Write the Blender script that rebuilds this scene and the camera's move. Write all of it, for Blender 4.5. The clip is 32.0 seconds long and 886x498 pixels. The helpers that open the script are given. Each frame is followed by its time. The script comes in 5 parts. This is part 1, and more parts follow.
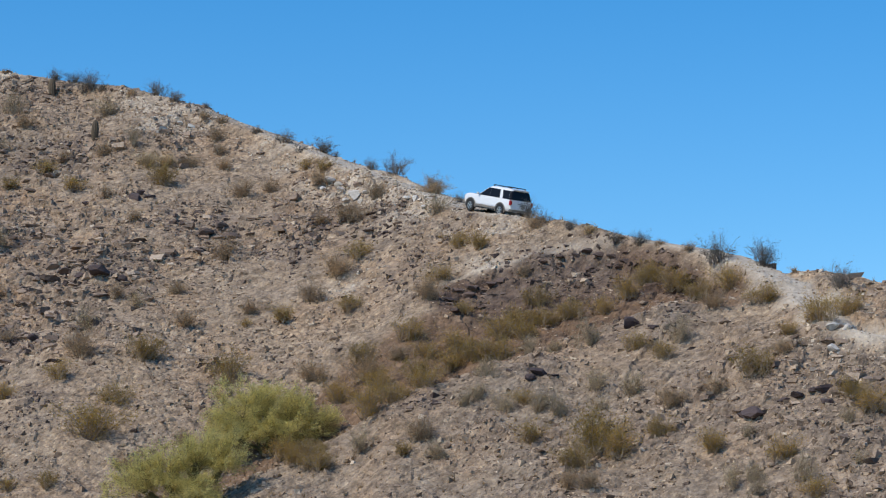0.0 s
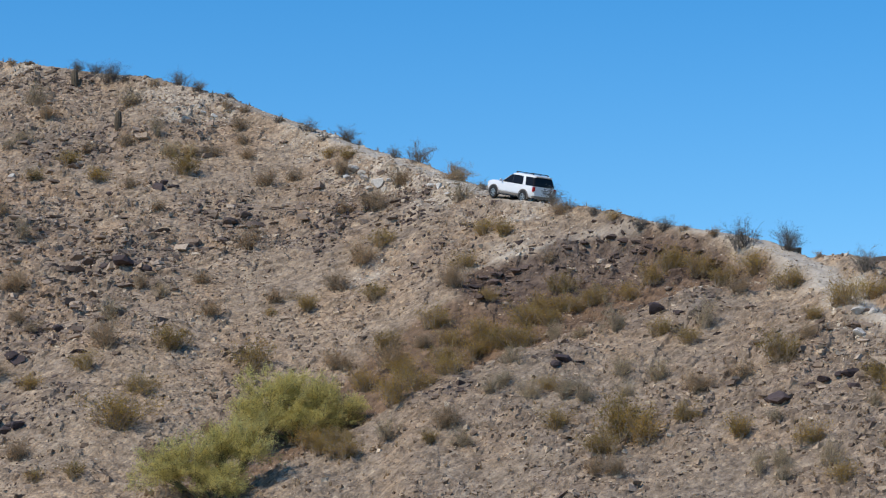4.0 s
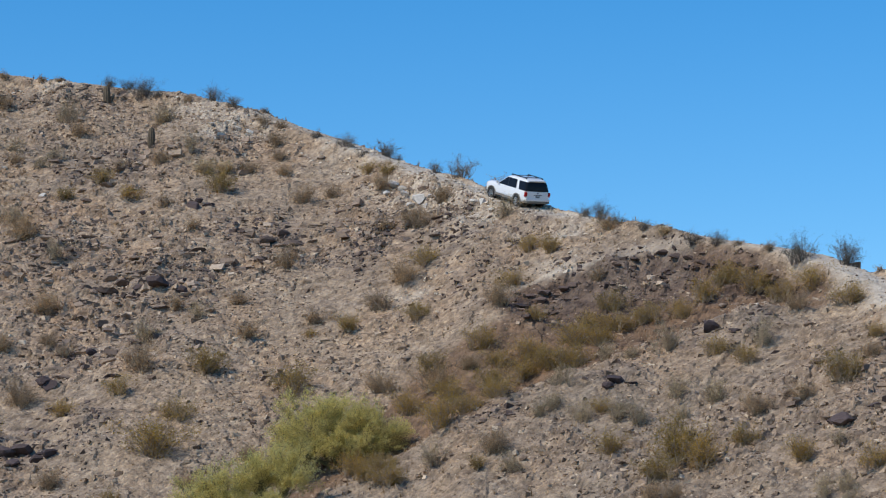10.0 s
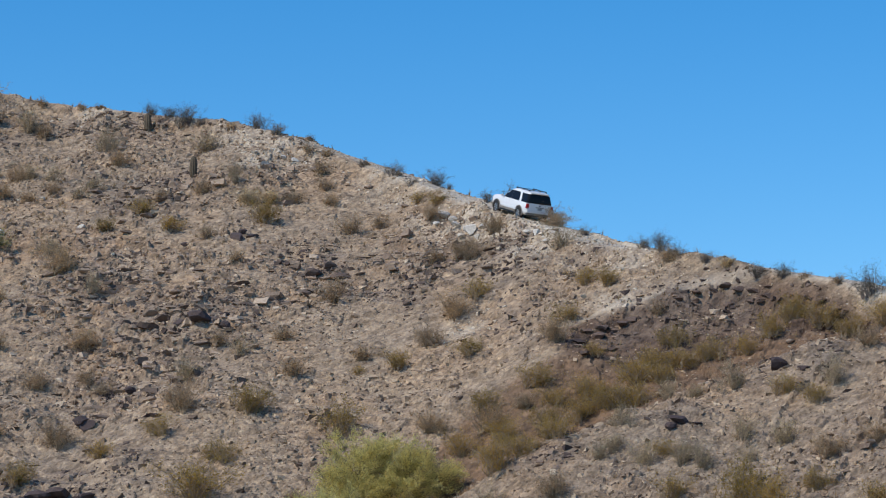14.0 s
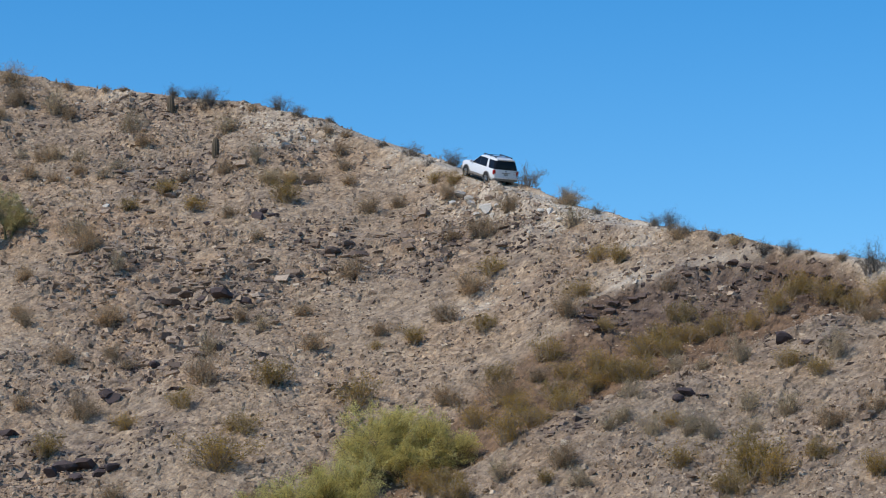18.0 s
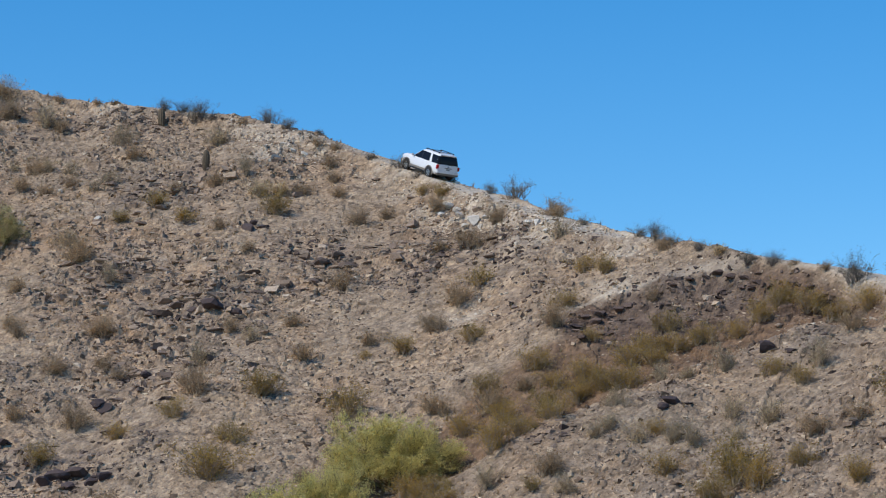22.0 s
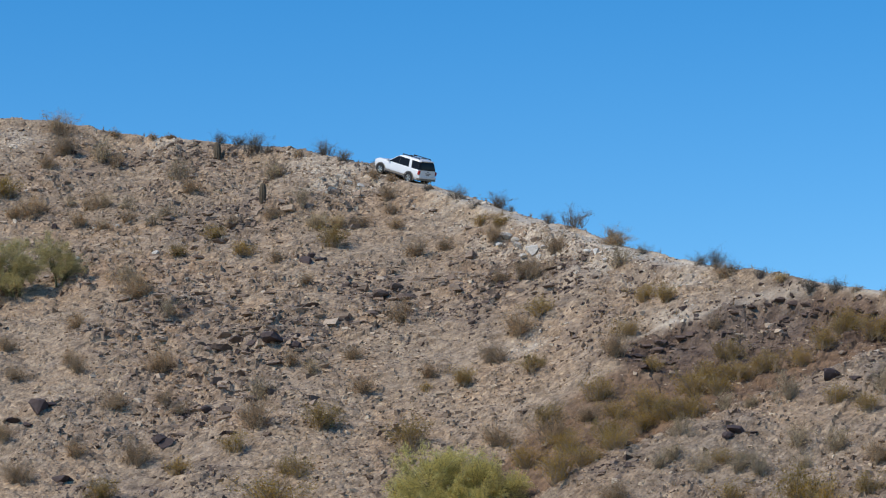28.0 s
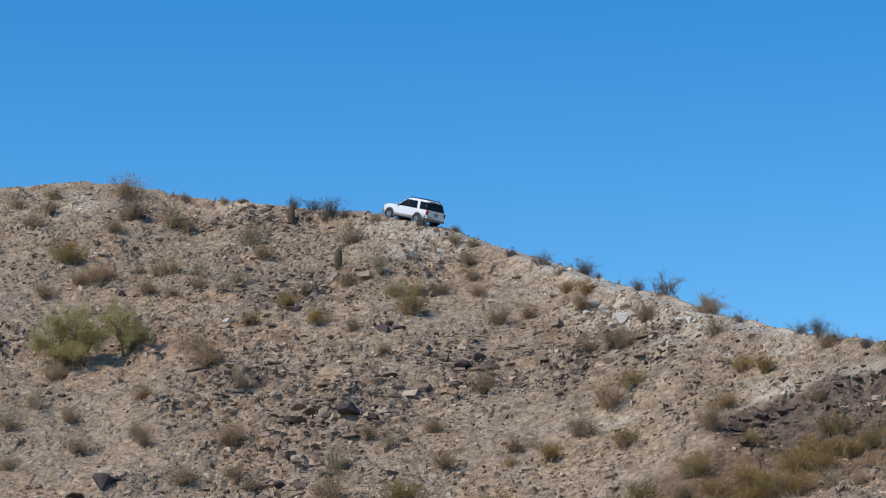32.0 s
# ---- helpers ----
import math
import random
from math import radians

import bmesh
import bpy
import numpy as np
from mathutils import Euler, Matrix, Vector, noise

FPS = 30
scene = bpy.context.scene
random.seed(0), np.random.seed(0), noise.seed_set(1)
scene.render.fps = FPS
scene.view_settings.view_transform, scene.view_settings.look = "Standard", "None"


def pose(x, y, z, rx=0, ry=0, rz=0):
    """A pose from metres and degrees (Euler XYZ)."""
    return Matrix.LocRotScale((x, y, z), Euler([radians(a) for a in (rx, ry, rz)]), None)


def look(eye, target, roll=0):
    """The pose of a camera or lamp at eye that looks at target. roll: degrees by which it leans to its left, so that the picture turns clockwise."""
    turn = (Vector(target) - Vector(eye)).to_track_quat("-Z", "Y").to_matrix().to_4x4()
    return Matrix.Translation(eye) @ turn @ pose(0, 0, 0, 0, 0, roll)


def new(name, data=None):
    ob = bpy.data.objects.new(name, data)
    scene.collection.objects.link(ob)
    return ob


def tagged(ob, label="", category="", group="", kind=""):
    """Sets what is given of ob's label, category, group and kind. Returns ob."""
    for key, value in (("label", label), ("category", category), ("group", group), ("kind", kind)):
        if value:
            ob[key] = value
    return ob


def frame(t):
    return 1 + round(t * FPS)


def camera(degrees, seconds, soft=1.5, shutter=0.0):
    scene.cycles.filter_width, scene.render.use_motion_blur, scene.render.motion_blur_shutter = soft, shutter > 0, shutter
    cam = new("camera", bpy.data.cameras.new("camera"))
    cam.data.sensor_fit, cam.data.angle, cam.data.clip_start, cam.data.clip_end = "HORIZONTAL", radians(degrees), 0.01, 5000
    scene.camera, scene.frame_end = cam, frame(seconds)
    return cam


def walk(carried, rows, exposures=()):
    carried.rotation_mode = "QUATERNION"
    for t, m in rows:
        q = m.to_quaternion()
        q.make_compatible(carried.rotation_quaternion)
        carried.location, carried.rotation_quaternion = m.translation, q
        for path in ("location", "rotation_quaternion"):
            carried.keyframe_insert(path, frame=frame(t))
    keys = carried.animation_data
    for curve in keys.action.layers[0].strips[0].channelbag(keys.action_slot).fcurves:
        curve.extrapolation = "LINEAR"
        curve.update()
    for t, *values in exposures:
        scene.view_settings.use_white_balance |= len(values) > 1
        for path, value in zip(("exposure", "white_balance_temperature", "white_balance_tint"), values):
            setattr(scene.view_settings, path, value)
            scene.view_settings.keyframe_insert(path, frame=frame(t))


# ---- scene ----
cam = camera(18.0, 32.0, soft=1.15)


def aim(x, y, z, yaw, pitch, roll):
    return pose(x, y, z, 0, 0, yaw) @ pose(0, 0, 0, 90 + pitch) @ pose(0, 0, 0, 0, 0, roll)


# seconds, x, y, z, yaw, pitch, roll
PATH = [
    (0.0, 0.17, 0.15, 1.69, 0.056, 8.976, 0.560),
    (0.5, 0.13, 0.27, 1.75, 0.360, 9.114, 0.517),
    (1.0, 0.09, 0.40, 1.63, 0.602, 9.240, 0.515),
    (1.5, 0.04, 0.34, 1.56, 0.668, 9.225, 0.490),
    (2.0, 0.01, 0.25, 1.53, 0.632, 9.115, 0.393),
    (2.5, 0.13, 0.39, 1.60, 0.639, 8.981, 0.301),
    (3.0, 0.09, 0.28, 1.56, 0.590, 8.870, 0.250),
    (3.5, 0.11, 0.26, 1.63, 0.558, 8.730, 0.184),
    (5.5, -0.01, 0.79, 1.72, 0.504, 8.726, 0.007),
    (6.0, -0.05, 1.34, 1.93, 0.585, 8.728, -0.103),
    (6.5, -0.17, 2.28, 1.91, 0.671, 8.835, -0.127),
    (7.0, -0.22, 2.97, 2.15, 0.771, 8.837, -0.212),
    (7.5, -0.12, 3.91, 2.24, 0.928, 8.910, -0.249),
    (8.0, -0.19, 4.42, 2.41, 1.019, 8.939, -0.280),
    (8.5, -0.43, 5.05, 2.51, 1.057, 9.007, -0.257),
    (9.0, -0.37, 5.62, 2.61, 1.181, 9.041, -0.290),
    (9.5, -0.55, 5.82, 2.64, 1.195, 9.058, -0.277),
    (10.0, -0.53, 5.87, 2.64, 1.257, 9.056, -0.283),
    (10.5, -0.52, 5.82, 2.65, 1.296, 9.052, -0.281),
    (11.0, -0.57, 5.89, 2.65, 1.312, 9.054, -0.275),
    (11.5, -0.55, 7.07, 3.00, 1.444, 9.059, -0.302),
    (12.0, -0.77, 9.20, 3.40, 1.591, 9.227, -0.290),
    (12.5, -0.95, 11.06, 3.61, 1.786, 9.552, -0.298),
    (13.0, -1.04, 12.17, 3.97, 1.960, 9.757, -0.317),
    (13.5, -1.02, 12.50, 4.05, 2.102, 9.779, -0.271),
    (14.0, -1.12, 12.40, 4.08, 2.196, 9.602, -0.274),
    (14.5, -1.08, 12.31, 3.98, 2.322, 9.466, -0.292),
    (15.0, -1.16, 12.28, 3.99, 2.413, 9.302, -0.287),
    (15.5, -0.93, 12.33, 4.04, 2.612, 9.183, -0.275),
    (17.5, -0.73, 11.81, 3.74, 2.894, 9.176, -0.233),
    (18.0, -0.56, 8.12, 3.09, 2.656, 9.246, -0.213),
    (18.5, -0.42, 6.07, 2.83, 2.547, 9.377, -0.226),
    (19.0, -0.45, 6.10, 2.82, 2.514, 9.505, -0.226),
    (19.5, -0.57, 6.07, 2.80, 2.456, 9.519, -0.249),
    (20.0, -0.48, 6.17, 2.74, 2.470, 9.527, -0.281),
    (20.5, -0.47, 6.14, 2.75, 2.457, 9.505, -0.285),
    (21.0, -0.39, 6.07, 2.77, 2.468, 9.480, -0.335),
    (21.5, -0.29, 6.22, 2.69, 2.486, 9.498, -0.354),
    (22.0, -0.30, 6.37, 2.66, 2.471, 9.514, -0.344),
    (22.5, -0.24, 6.35, 2.74, 2.470, 9.494, -0.414),
    (23.0, -0.30, 6.20, 2.80, 2.424, 9.520, -0.428),
    (23.5, -0.35, 6.45, 2.75, 2.374, 9.671, -0.409),
    (24.0, -0.45, 6.26, 2.82, 2.216, 9.800, -0.404),
    (24.5, -0.47, 6.19, 2.96, 2.085, 9.923, -0.427),
    (26.5, -0.46, 6.63, 2.88, 2.851, 10.143, -0.711),
    (27.0, -0.52, 6.79, 2.88, 3.160, 10.130, -0.798),
    (27.5, -0.53, 6.54, 2.92, 3.423, 10.095, -0.854),
    (28.0, -0.89, 6.89, 2.87, 3.503, 10.123, -0.862),
    (28.5, -1.03, 6.92, 2.84, 3.536, 10.132, -0.896),
    (29.0, -1.03, 6.91, 2.84, 3.538, 10.131, -0.903),
    (29.5, -1.13, 7.92, 2.95, 3.606, 10.216, -0.842),
    (30.0, -0.82, 9.70, 3.22, 3.966, 10.499, -0.821),
    (30.5, -1.40, 11.81, 3.74, 4.165, 10.826, -0.760),
    (31.0, -1.85, 13.74, 3.93, 4.430, 11.252, -0.642),
    (31.5, -2.21, 14.99, 4.05, 4.685, 11.641, -0.567),
    (32.0, -2.20, 15.46, 4.01, 4.992, 11.663, -0.494),
]
walk(cam, [(t, aim(x, y, z, yaw, pitch, roll)) for t, x, y, z, yaw, pitch, roll in PATH])


# ---- sky, sun ----
world = bpy.data.worlds.new("world")
scene.world = world
world.use_nodes = True
wn = world.node_tree
sky = wn.nodes.new("ShaderNodeTexSky")
sky.sky_type = "NISHITA"
sky.sun_disc = False
SUN_HIGH, SUN_FROM = 47.0, 238.0  # degrees: elevation, compass bearing (0 is +y, clockwise)
sky.sun_elevation, sky.sun_rotation = radians(SUN_HIGH), radians(SUN_FROM)
sky.altitude, sky.air_density, sky.dust_density, sky.ozone_density = 600, 1.0, 0.2, 3.0
tint = wn.nodes.new("ShaderNodeHueSaturation")
tint.inputs["Saturation"].default_value = 1.42
tint.inputs["Value"].default_value = 1.56
wn.links.new(sky.outputs[0], tint.inputs["Color"])
wn.links.new(tint.outputs[0], wn.nodes["Background"].inputs["Color"])
wn.nodes["Background"].inputs["Strength"].default_value = 0.1
sun = new("sun", bpy.data.lights.new("sun", "SUN"))
sun.data.energy, sun.data.angle, sun.data.color = 3.35, radians(0.53), (1.0, 0.92, 0.80)
a, e = radians(SUN_FROM), radians(SUN_HIGH)
sun.matrix_world = look((300 * math.sin(a) * math.cos(e), 300 * math.cos(a) * math.cos(e), 300 * math.sin(e)), (0, 0, 0))
scene.view_settings.exposure = 0.0


# ---- materials ----
class Nodes:
    """Short hand for building a node material."""

    def __init__(self, name, rough=0.9, metal=0.0):
        self.material = bpy.data.materials.new(name)
        self.material.use_nodes = True
        self.tree = self.material.node_tree
        self.shader = self.tree.nodes["Principled BSDF"]
        self.shader.inputs["Roughness"].default_value = rough
        self.shader.inputs["Metallic"].default_value = metal

    def add(self, kind, **values):
        node = self.tree.nodes.new(kind)
        for key, value in values.items():
            node.inputs[key.replace("_", " ")].default_value = value
        return node

    def link(self, a, b):
        self.tree.links.new(a, b)

    def place(self):
        return self.add("ShaderNodeTexCoord").outputs["Object"]

    def noise(self, scale, detail=4.0, rough=0.6, where=None):
        n = self.add("ShaderNodeTexNoise", Scale=scale, Detail=detail, Roughness=rough)
        self.link(where or self.place(), n.inputs["Vector"])
        return n.outputs["Fac"]

    def cells(self, scale, where=None):
        """Angular cells: a random grey for each, and the distance from its middle."""
        warp = self.add("ShaderNodeTexNoise", Scale=scale * 1.6, Detail=3.0)
        self.link(self.place(), warp.inputs["Vector"])
        shift = self.tree.nodes.new("ShaderNodeVectorMath")
        shift.operation = "MULTIPLY_ADD"
        self.link(warp.outputs["Color"], shift.inputs[0])
        shift.inputs[1].default_value = (0.5 / scale,) * 3
        self.link(self.place(), shift.inputs[2])
        n = self.add("ShaderNodeTexVoronoi", Scale=scale)
        self.link(shift.outputs[0], n.inputs["Vector"])
        grey = self.add("ShaderNodeSeparateColor")
        self.link(n.outputs["Color"], grey.inputs[0])
        return grey.outputs[0], n.outputs["Distance"]

    def ramp(self, fac, *stops):
        n = self.add("ShaderNodeValToRGB")
        while len(n.color_ramp.elements) < len(stops):
            n.color_ramp.elements.new(0.5)
        for el, (at, colour) in zip(n.color_ramp.elements, stops):
            el.position, el.color = at, (*colour, 1)
        self.link(fac, n.inputs[0])
        return n.outputs[0]

    def mix(self, fac, a, b, blend="MIX"):
        n = self.tree.nodes.new("ShaderNodeMix")
        n.data_type, n.blend_type = "RGBA", blend
        for value, socket in ((fac, n.inputs[0]), (a, n.inputs[6]), (b, n.inputs[7])):
            if isinstance(value, (int, float)):
                socket.default_value = value
            elif isinstance(value, tuple):
                socket.default_value = (*value, 1)
            else:
                self.link(value, socket)
        return n.outputs[2]

    def math(self, op, a, b):
        n = self.tree.nodes.new("ShaderNodeMath")
        n.operation = op
        for value, socket in ((a, n.inputs[0]), (b, n.inputs[1])):
            if isinstance(value, (int, float)):
                socket.default_value = value
            else:
                self.link(value, socket)
        return n.outputs[0]

    def attribute(self, name):
        n = self.add("ShaderNodeAttribute")
        n.attribute_name = name
        return n.outputs["Fac"]

    def random(self):
        return self.add("ShaderNodeObjectInfo").outputs["Random"]

    def island(self):
        return self.add("ShaderNodeNewGeometry").outputs["Random Per Island"]

    def colour(self, c):
        if isinstance(c, tuple):
            self.shader.inputs["Base Color"].default_value = (*c, 1)
        else:
            self.link(c, self.shader.inputs["Base Color"])
        return self

    def bump(self, fac, strength=0.5, distance=0.05):
        n = self.add("ShaderNodeBump", Strength=strength, Distance=distance)
        self.link(fac, n.inputs["Height"])
        self.link(n.outputs[0], self.shader.inputs["Normal"])
        return self


def ground_material():
    m = Nodes("desert_ground", 0.95)
    fine = m.noise(1.5, 6.0, 0.6)
    patch = m.noise(0.16, 4.0, 0.6)
    grit = m.noise(7.0, 3.0, 0.6)
    base = m.ramp(fine, (0.30, (0.178, 0.131, 0.088)), (0.45, (0.292, 0.222, 0.152)), (0.58, (0.375, 0.292, 0.205)), (0.74, (0.46, 0.37, 0.272)))
    warm = m.ramp(patch, (0.35, (0.93, 0.95, 0.98)), (0.5, (1.0, 1.0, 1.0)), (0.65, (1.06, 1.0, 0.94)))
    base = m.mix(1.0, base, warm, "MULTIPLY")
    speck = m.ramp(grit, (0.36, (0.70, 0.68, 0.67)), (0.5, (1.0, 1.0, 1.0)), (0.68, (1.18, 1.17, 1.15)))
    base = m.mix(0.8, base, speck, "MULTIPLY")
    block = m.ramp(m.attribute("tone"), (0.1, (1.14, 1.12, 1.08)), (0.42, (1.0, 1.0, 1.0)), (0.62, (0.68, 0.66, 0.65)), (0.9, (0.95, 0.92, 0.90)))
    base = m.mix(m.math("ADD", m.math("MULTIPLY", m.attribute("stony"), 0.6), 0.3), base, block, "MULTIPLY")
    tone, far = m.cells(4.2)
    stone = m.ramp(tone, (0.0, (0.55, 0.53, 0.53)), (0.22, (0.86, 0.85, 0.85)), (0.75, (1.03, 1.02, 1.0)), (1.0, (1.36, 1.33, 1.27)))
    base = m.mix(0.75, base, stone, "MULTIPLY")
    base = m.mix(m.attribute("stony"), m.mix(1.0, base, (1.05, 1.01, 0.97), "MULTIPLY"), m.mix(1.0, base, (1.11, 1.06, 1.035), "MULTIPLY"))
    dust = m.ramp(m.noise(2.2, 5.0, 0.6), (0.35, (0.42, 0.346, 0.26)), (0.6, (0.57, 0.486, 0.38)))
    base = m.mix(m.attribute("track"), base, dust)
    base = m.mix(m.attribute("grey"), base, m.mix(1.0, base, (0.84, 0.855, 0.885), "MULTIPLY"))
    pale = m.ramp(fine, (0.35, (0.42, 0.345, 0.26)), (0.62, (0.60, 0.51, 0.40)))
    base = m.mix(m.math("MULTIPLY", m.attribute("pale"), 0.75), base, m.mix(0.8, pale, stone, "MULTIPLY"))
    red = m.ramp(fine, (0.33, (0.105, 0.062, 0.035)), (0.62, (0.225, 0.137, 0.078)))
    base = m.mix(m.attribute("gully"), base, m.mix(0.6, red, stone, "MULTIPLY"))
    dark = m.ramp(fine, (0.35, (0.07, 0.042, 0.027)), (0.62, (0.175, 0.112, 0.073)))
    base = m.mix(m.attribute("bank"), base, m.mix(0.6, dark, stone, "MULTIPLY"))
    base = m.mix(m.math("MULTIPLY", m.attribute("dark"), 0.6), base, m.ramp(fine, (0.35, (0.085, 0.064, 0.052)), (0.62, (0.24, 0.185, 0.14))))
    m.colour(base).bump(m.math("ADD", m.math("ADD", fine, m.math("MULTIPLY", grit, 0.2)), m.math("MULTIPLY", far, -0.5)), 1.0, 0.16)
    return m.material


def rock_material(name, stops, by_island):
    m = Nodes(name, 0.88)
    pick = m.island() if by_island else m.random()
    base = m.ramp(pick, *stops)
    n = m.noise(6.0, 6.0, 0.7)
    base = m.mix(0.9, base, m.ramp(n, (0.3, (0.6, 0.58, 0.56)), (0.55, (1, 1, 1)), (0.75, (1.25, 1.22, 1.16))), "MULTIPLY")
    m.colour(base).bump(n, 0.6, 0.06)
    return m.material


def leaf_material(name, low, mid, high, vary=1.0):
    """Thin leaves and twigs that let part of the light through."""
    m = Nodes(name, 0.75)
    base = m.ramp(m.island(), (0.0, low), (0.5, mid), (1.0, high))
    each = m.ramp(m.random(), (0.0, (0.80, 0.82, 0.84)), (0.5, (1, 1, 1)), (1.0, (1.2, 1.14, 1.02)))
    base = m.mix(vary, base, each, "MULTIPLY")
    m.colour(base)
    thin = m.add("ShaderNodeBsdfTranslucent")
    m.link(base, thin.inputs["Color"])
    both = m.add("ShaderNodeMixShader", Fac=0.52)
    m.link(m.shader.outputs[0], both.inputs[1])
    m.link(thin.outputs[0], both.inputs[2])
    m.link(both.outputs[0], m.tree.nodes["Material Output"].inputs["Surface"])
    return m.material


def plain_material(name, colour, rough=0.5, metal=0.0, speckle=0.12, scale=14.0, coat=0.0):
    m = Nodes(name, rough, metal)
    n = m.noise(scale, 4.0, 0.6)
    lo, hi = tuple(c * (1 - speckle) for c in colour), tuple(min(1, c * (1 + speckle)) for c in colour)
    m.colour(m.ramp(n, (0.35, lo), (0.65, hi)))
    m.shader.inputs["Coat Weight"].default_value = coat
    return m.material


GROUND = ground_material()
RUBBLE = rock_material("mixed_rubble", ((0.0, (0.12, 0.080, 0.055)), (0.3, (0.25, 0.176, 0.118)), (0.65, (0.41, 0.302, 0.205)), (0.92, (0.53, 0.40, 0.275)), (1.0, (0.66, 0.53, 0.385))), True)
PALE = rock_material("pale_rubble", ((0.0, (0.34, 0.26, 0.18)), (0.5, (0.58, 0.47, 0.345)), (1.0, (0.78, 0.67, 0.53))), True)
DARK_RUBBLE = rock_material("dark_rubble", ((0.0, (0.058, 0.038, 0.032)), (0.5, (0.125, 0.087, 0.069)), (1.0, (0.25, 0.185, 0.143))), True)
BANK_RUBBLE = rock_material("bank_rubble", ((0.0, (0.075, 0.047, 0.036)), (0.6, (0.16, 0.105, 0.076)), (1.0, (0.30, 0.21, 0.15))), True)
LEDGE = rock_material("ledge_rock", ((0.0, (0.12, 0.084, 0.064)), (0.3, (0.25, 0.182, 0.135)), (0.7, (0.385, 0.287, 0.21)), (1.0, (0.50, 0.388, 0.285))), True)
BASALT = rock_material("dark_basalt", ((0.0, (0.052, 0.035, 0.034)), (1.0, (0.095, 0.066, 0.06))), False)
BROWN_ROCK = rock_material("brown_rock", ((0.0, (0.11, 0.075, 0.058)), (1.0, (0.19, 0.138, 0.105))), False)
TAN_ROCK = rock_material("tan_rock", ((0.0, (0.20, 0.14, 0.10)), (1.0, (0.36, 0.265, 0.188))), False)
WHITE_ROCK = rock_material("white_rock", ((0.0, (0.50, 0.45, 0.38)), (1.0, (0.66, 0.61, 0.54))), False)
TWIG = plain_material("grey_twig", (0.32, 0.245, 0.165), 0.9, 0, 0.25, 5.0)
DARK_TWIG = plain_material("dark_twig", (0.16, 0.135, 0.115), 0.9, 0, 0.25, 5.0)
CREOSOTE = leaf_material("creosote_leaf", (0.13, 0.122, 0.092), (0.205, 0.19, 0.145), (0.30, 0.277, 0.21))
OLIVE = leaf_material("olive_leaf", (0.26, 0.17, 0.038), (0.38, 0.252, 0.06), (0.52, 0.352, 0.095))
STRAW = leaf_material("straw_leaf", (0.48, 0.36, 0.19), (0.62, 0.48, 0.27), (0.76, 0.61, 0.37))
DRY = leaf_material("dry_leaf", (0.31, 0.208, 0.115), (0.43, 0.30, 0.17), (0.57, 0.415, 0.245))
GREY = leaf_material("grey_leaf", (0.31, 0.245, 0.135), (0.43, 0.35, 0.20), (0.55, 0.46, 0.28))
LIME = leaf_material("lime_leaf", (0.54, 0.465, 0.155), (0.68, 0.59, 0.215), (0.80, 0.70, 0.29), 0.15)
BANK_ROCK = rock_material("red_brown_rock", ((0.0, (0.088, 0.058, 0.046)), (1.0, (0.16, 0.108, 0.084))), False)
SAGE = leaf_material("sage_leaf", (0.42, 0.35, 0.15), (0.52, 0.435, 0.19), (0.62, 0.53, 0.245), 0.15)
CACTUS = plain_material("cactus_skin", (0.10, 0.073, 0.043), 0.8, 0, 0.3, 6.0)
BARK = plain_material("green_bark", (0.16, 0.15, 0.07), 0.85, 0, 0.3, 5.0)


# ---- terrain: one height function for the whole hill ----
# the crest line that the track climbs: x, y, z
CREST = (
    (-150, 212, 26), (-100, 224, 43), (-75, 228.5, 50.7), (-55.5, 228.4, 53.5), (-49.7, 227.7, 53.6), (-44.6, 226.9, 52.9),
    (-39, 225, 51.4), (-34.5, 223.5, 50.9), (-31.5, 222.2, 50.2), (-29, 220.8, 49.4), (-26.6, 219.4, 48.8), (-23.6, 217.4, 48.3),
    (-20.7, 214.9, 47.1), (-18.7, 213.2, 46.1), (-16.8, 211.1, 45), (-14.4, 208.5, 43.6), (-9.4, 202.1, 40.9), (-4.2, 193.2, 37.7),
    (-3.3, 191.2, 37.2), (-1.3, 187.1, 35.7), (0.5, 184.1, 34.4), (2.6, 180.7, 33.3), (5, 177.1, 32), (7.7, 173.4, 30.5),
    (10.4, 169.8, 29.5), (13.4, 166.1, 28.3), (16.3, 162.6, 27.3), (20.2, 157.8, 25.8), (24.2, 152.9, 24.2), (34, 141, 20),
    (46, 127, 14), (60, 110, 7), (80, 90, 0),
)
CX, CY, CZ = (np.array(v) for v in zip(*sorted(CREST)))
SLOPE = 0.55


def glide(x, px, py):
    """A smooth curve through the points (monotone cubic)."""
    h = np.diff(px)
    d = np.diff(py) / h
    m = np.concatenate([[d[0]], (d[:-1] * h[1:] + d[1:] * h[:-1]) / (h[:-1] + h[1:]), [d[-1]]])
    x = np.asarray(x, float)
    i = np.clip(np.searchsorted(px, x) - 1, 0, len(h) - 1)
    s = np.clip((x - px[i]) / h[i], -40, 41)
    inside = (s >= 0) & (s <= 1)
    c = np.clip(s, 0, 1)
    v = (2 * c**3 - 3 * c**2 + 1) * py[i] + (c**3 - 2 * c**2 + c) * h[i] * m[i] + (-2 * c**3 + 3 * c**2) * py[i + 1] + (c**3 - c**2) * h[i] * m[i + 1]
    return v + np.where(inside, 0, (s - c) * h[i] * np.where(s < 0, m[0], m[-1]))


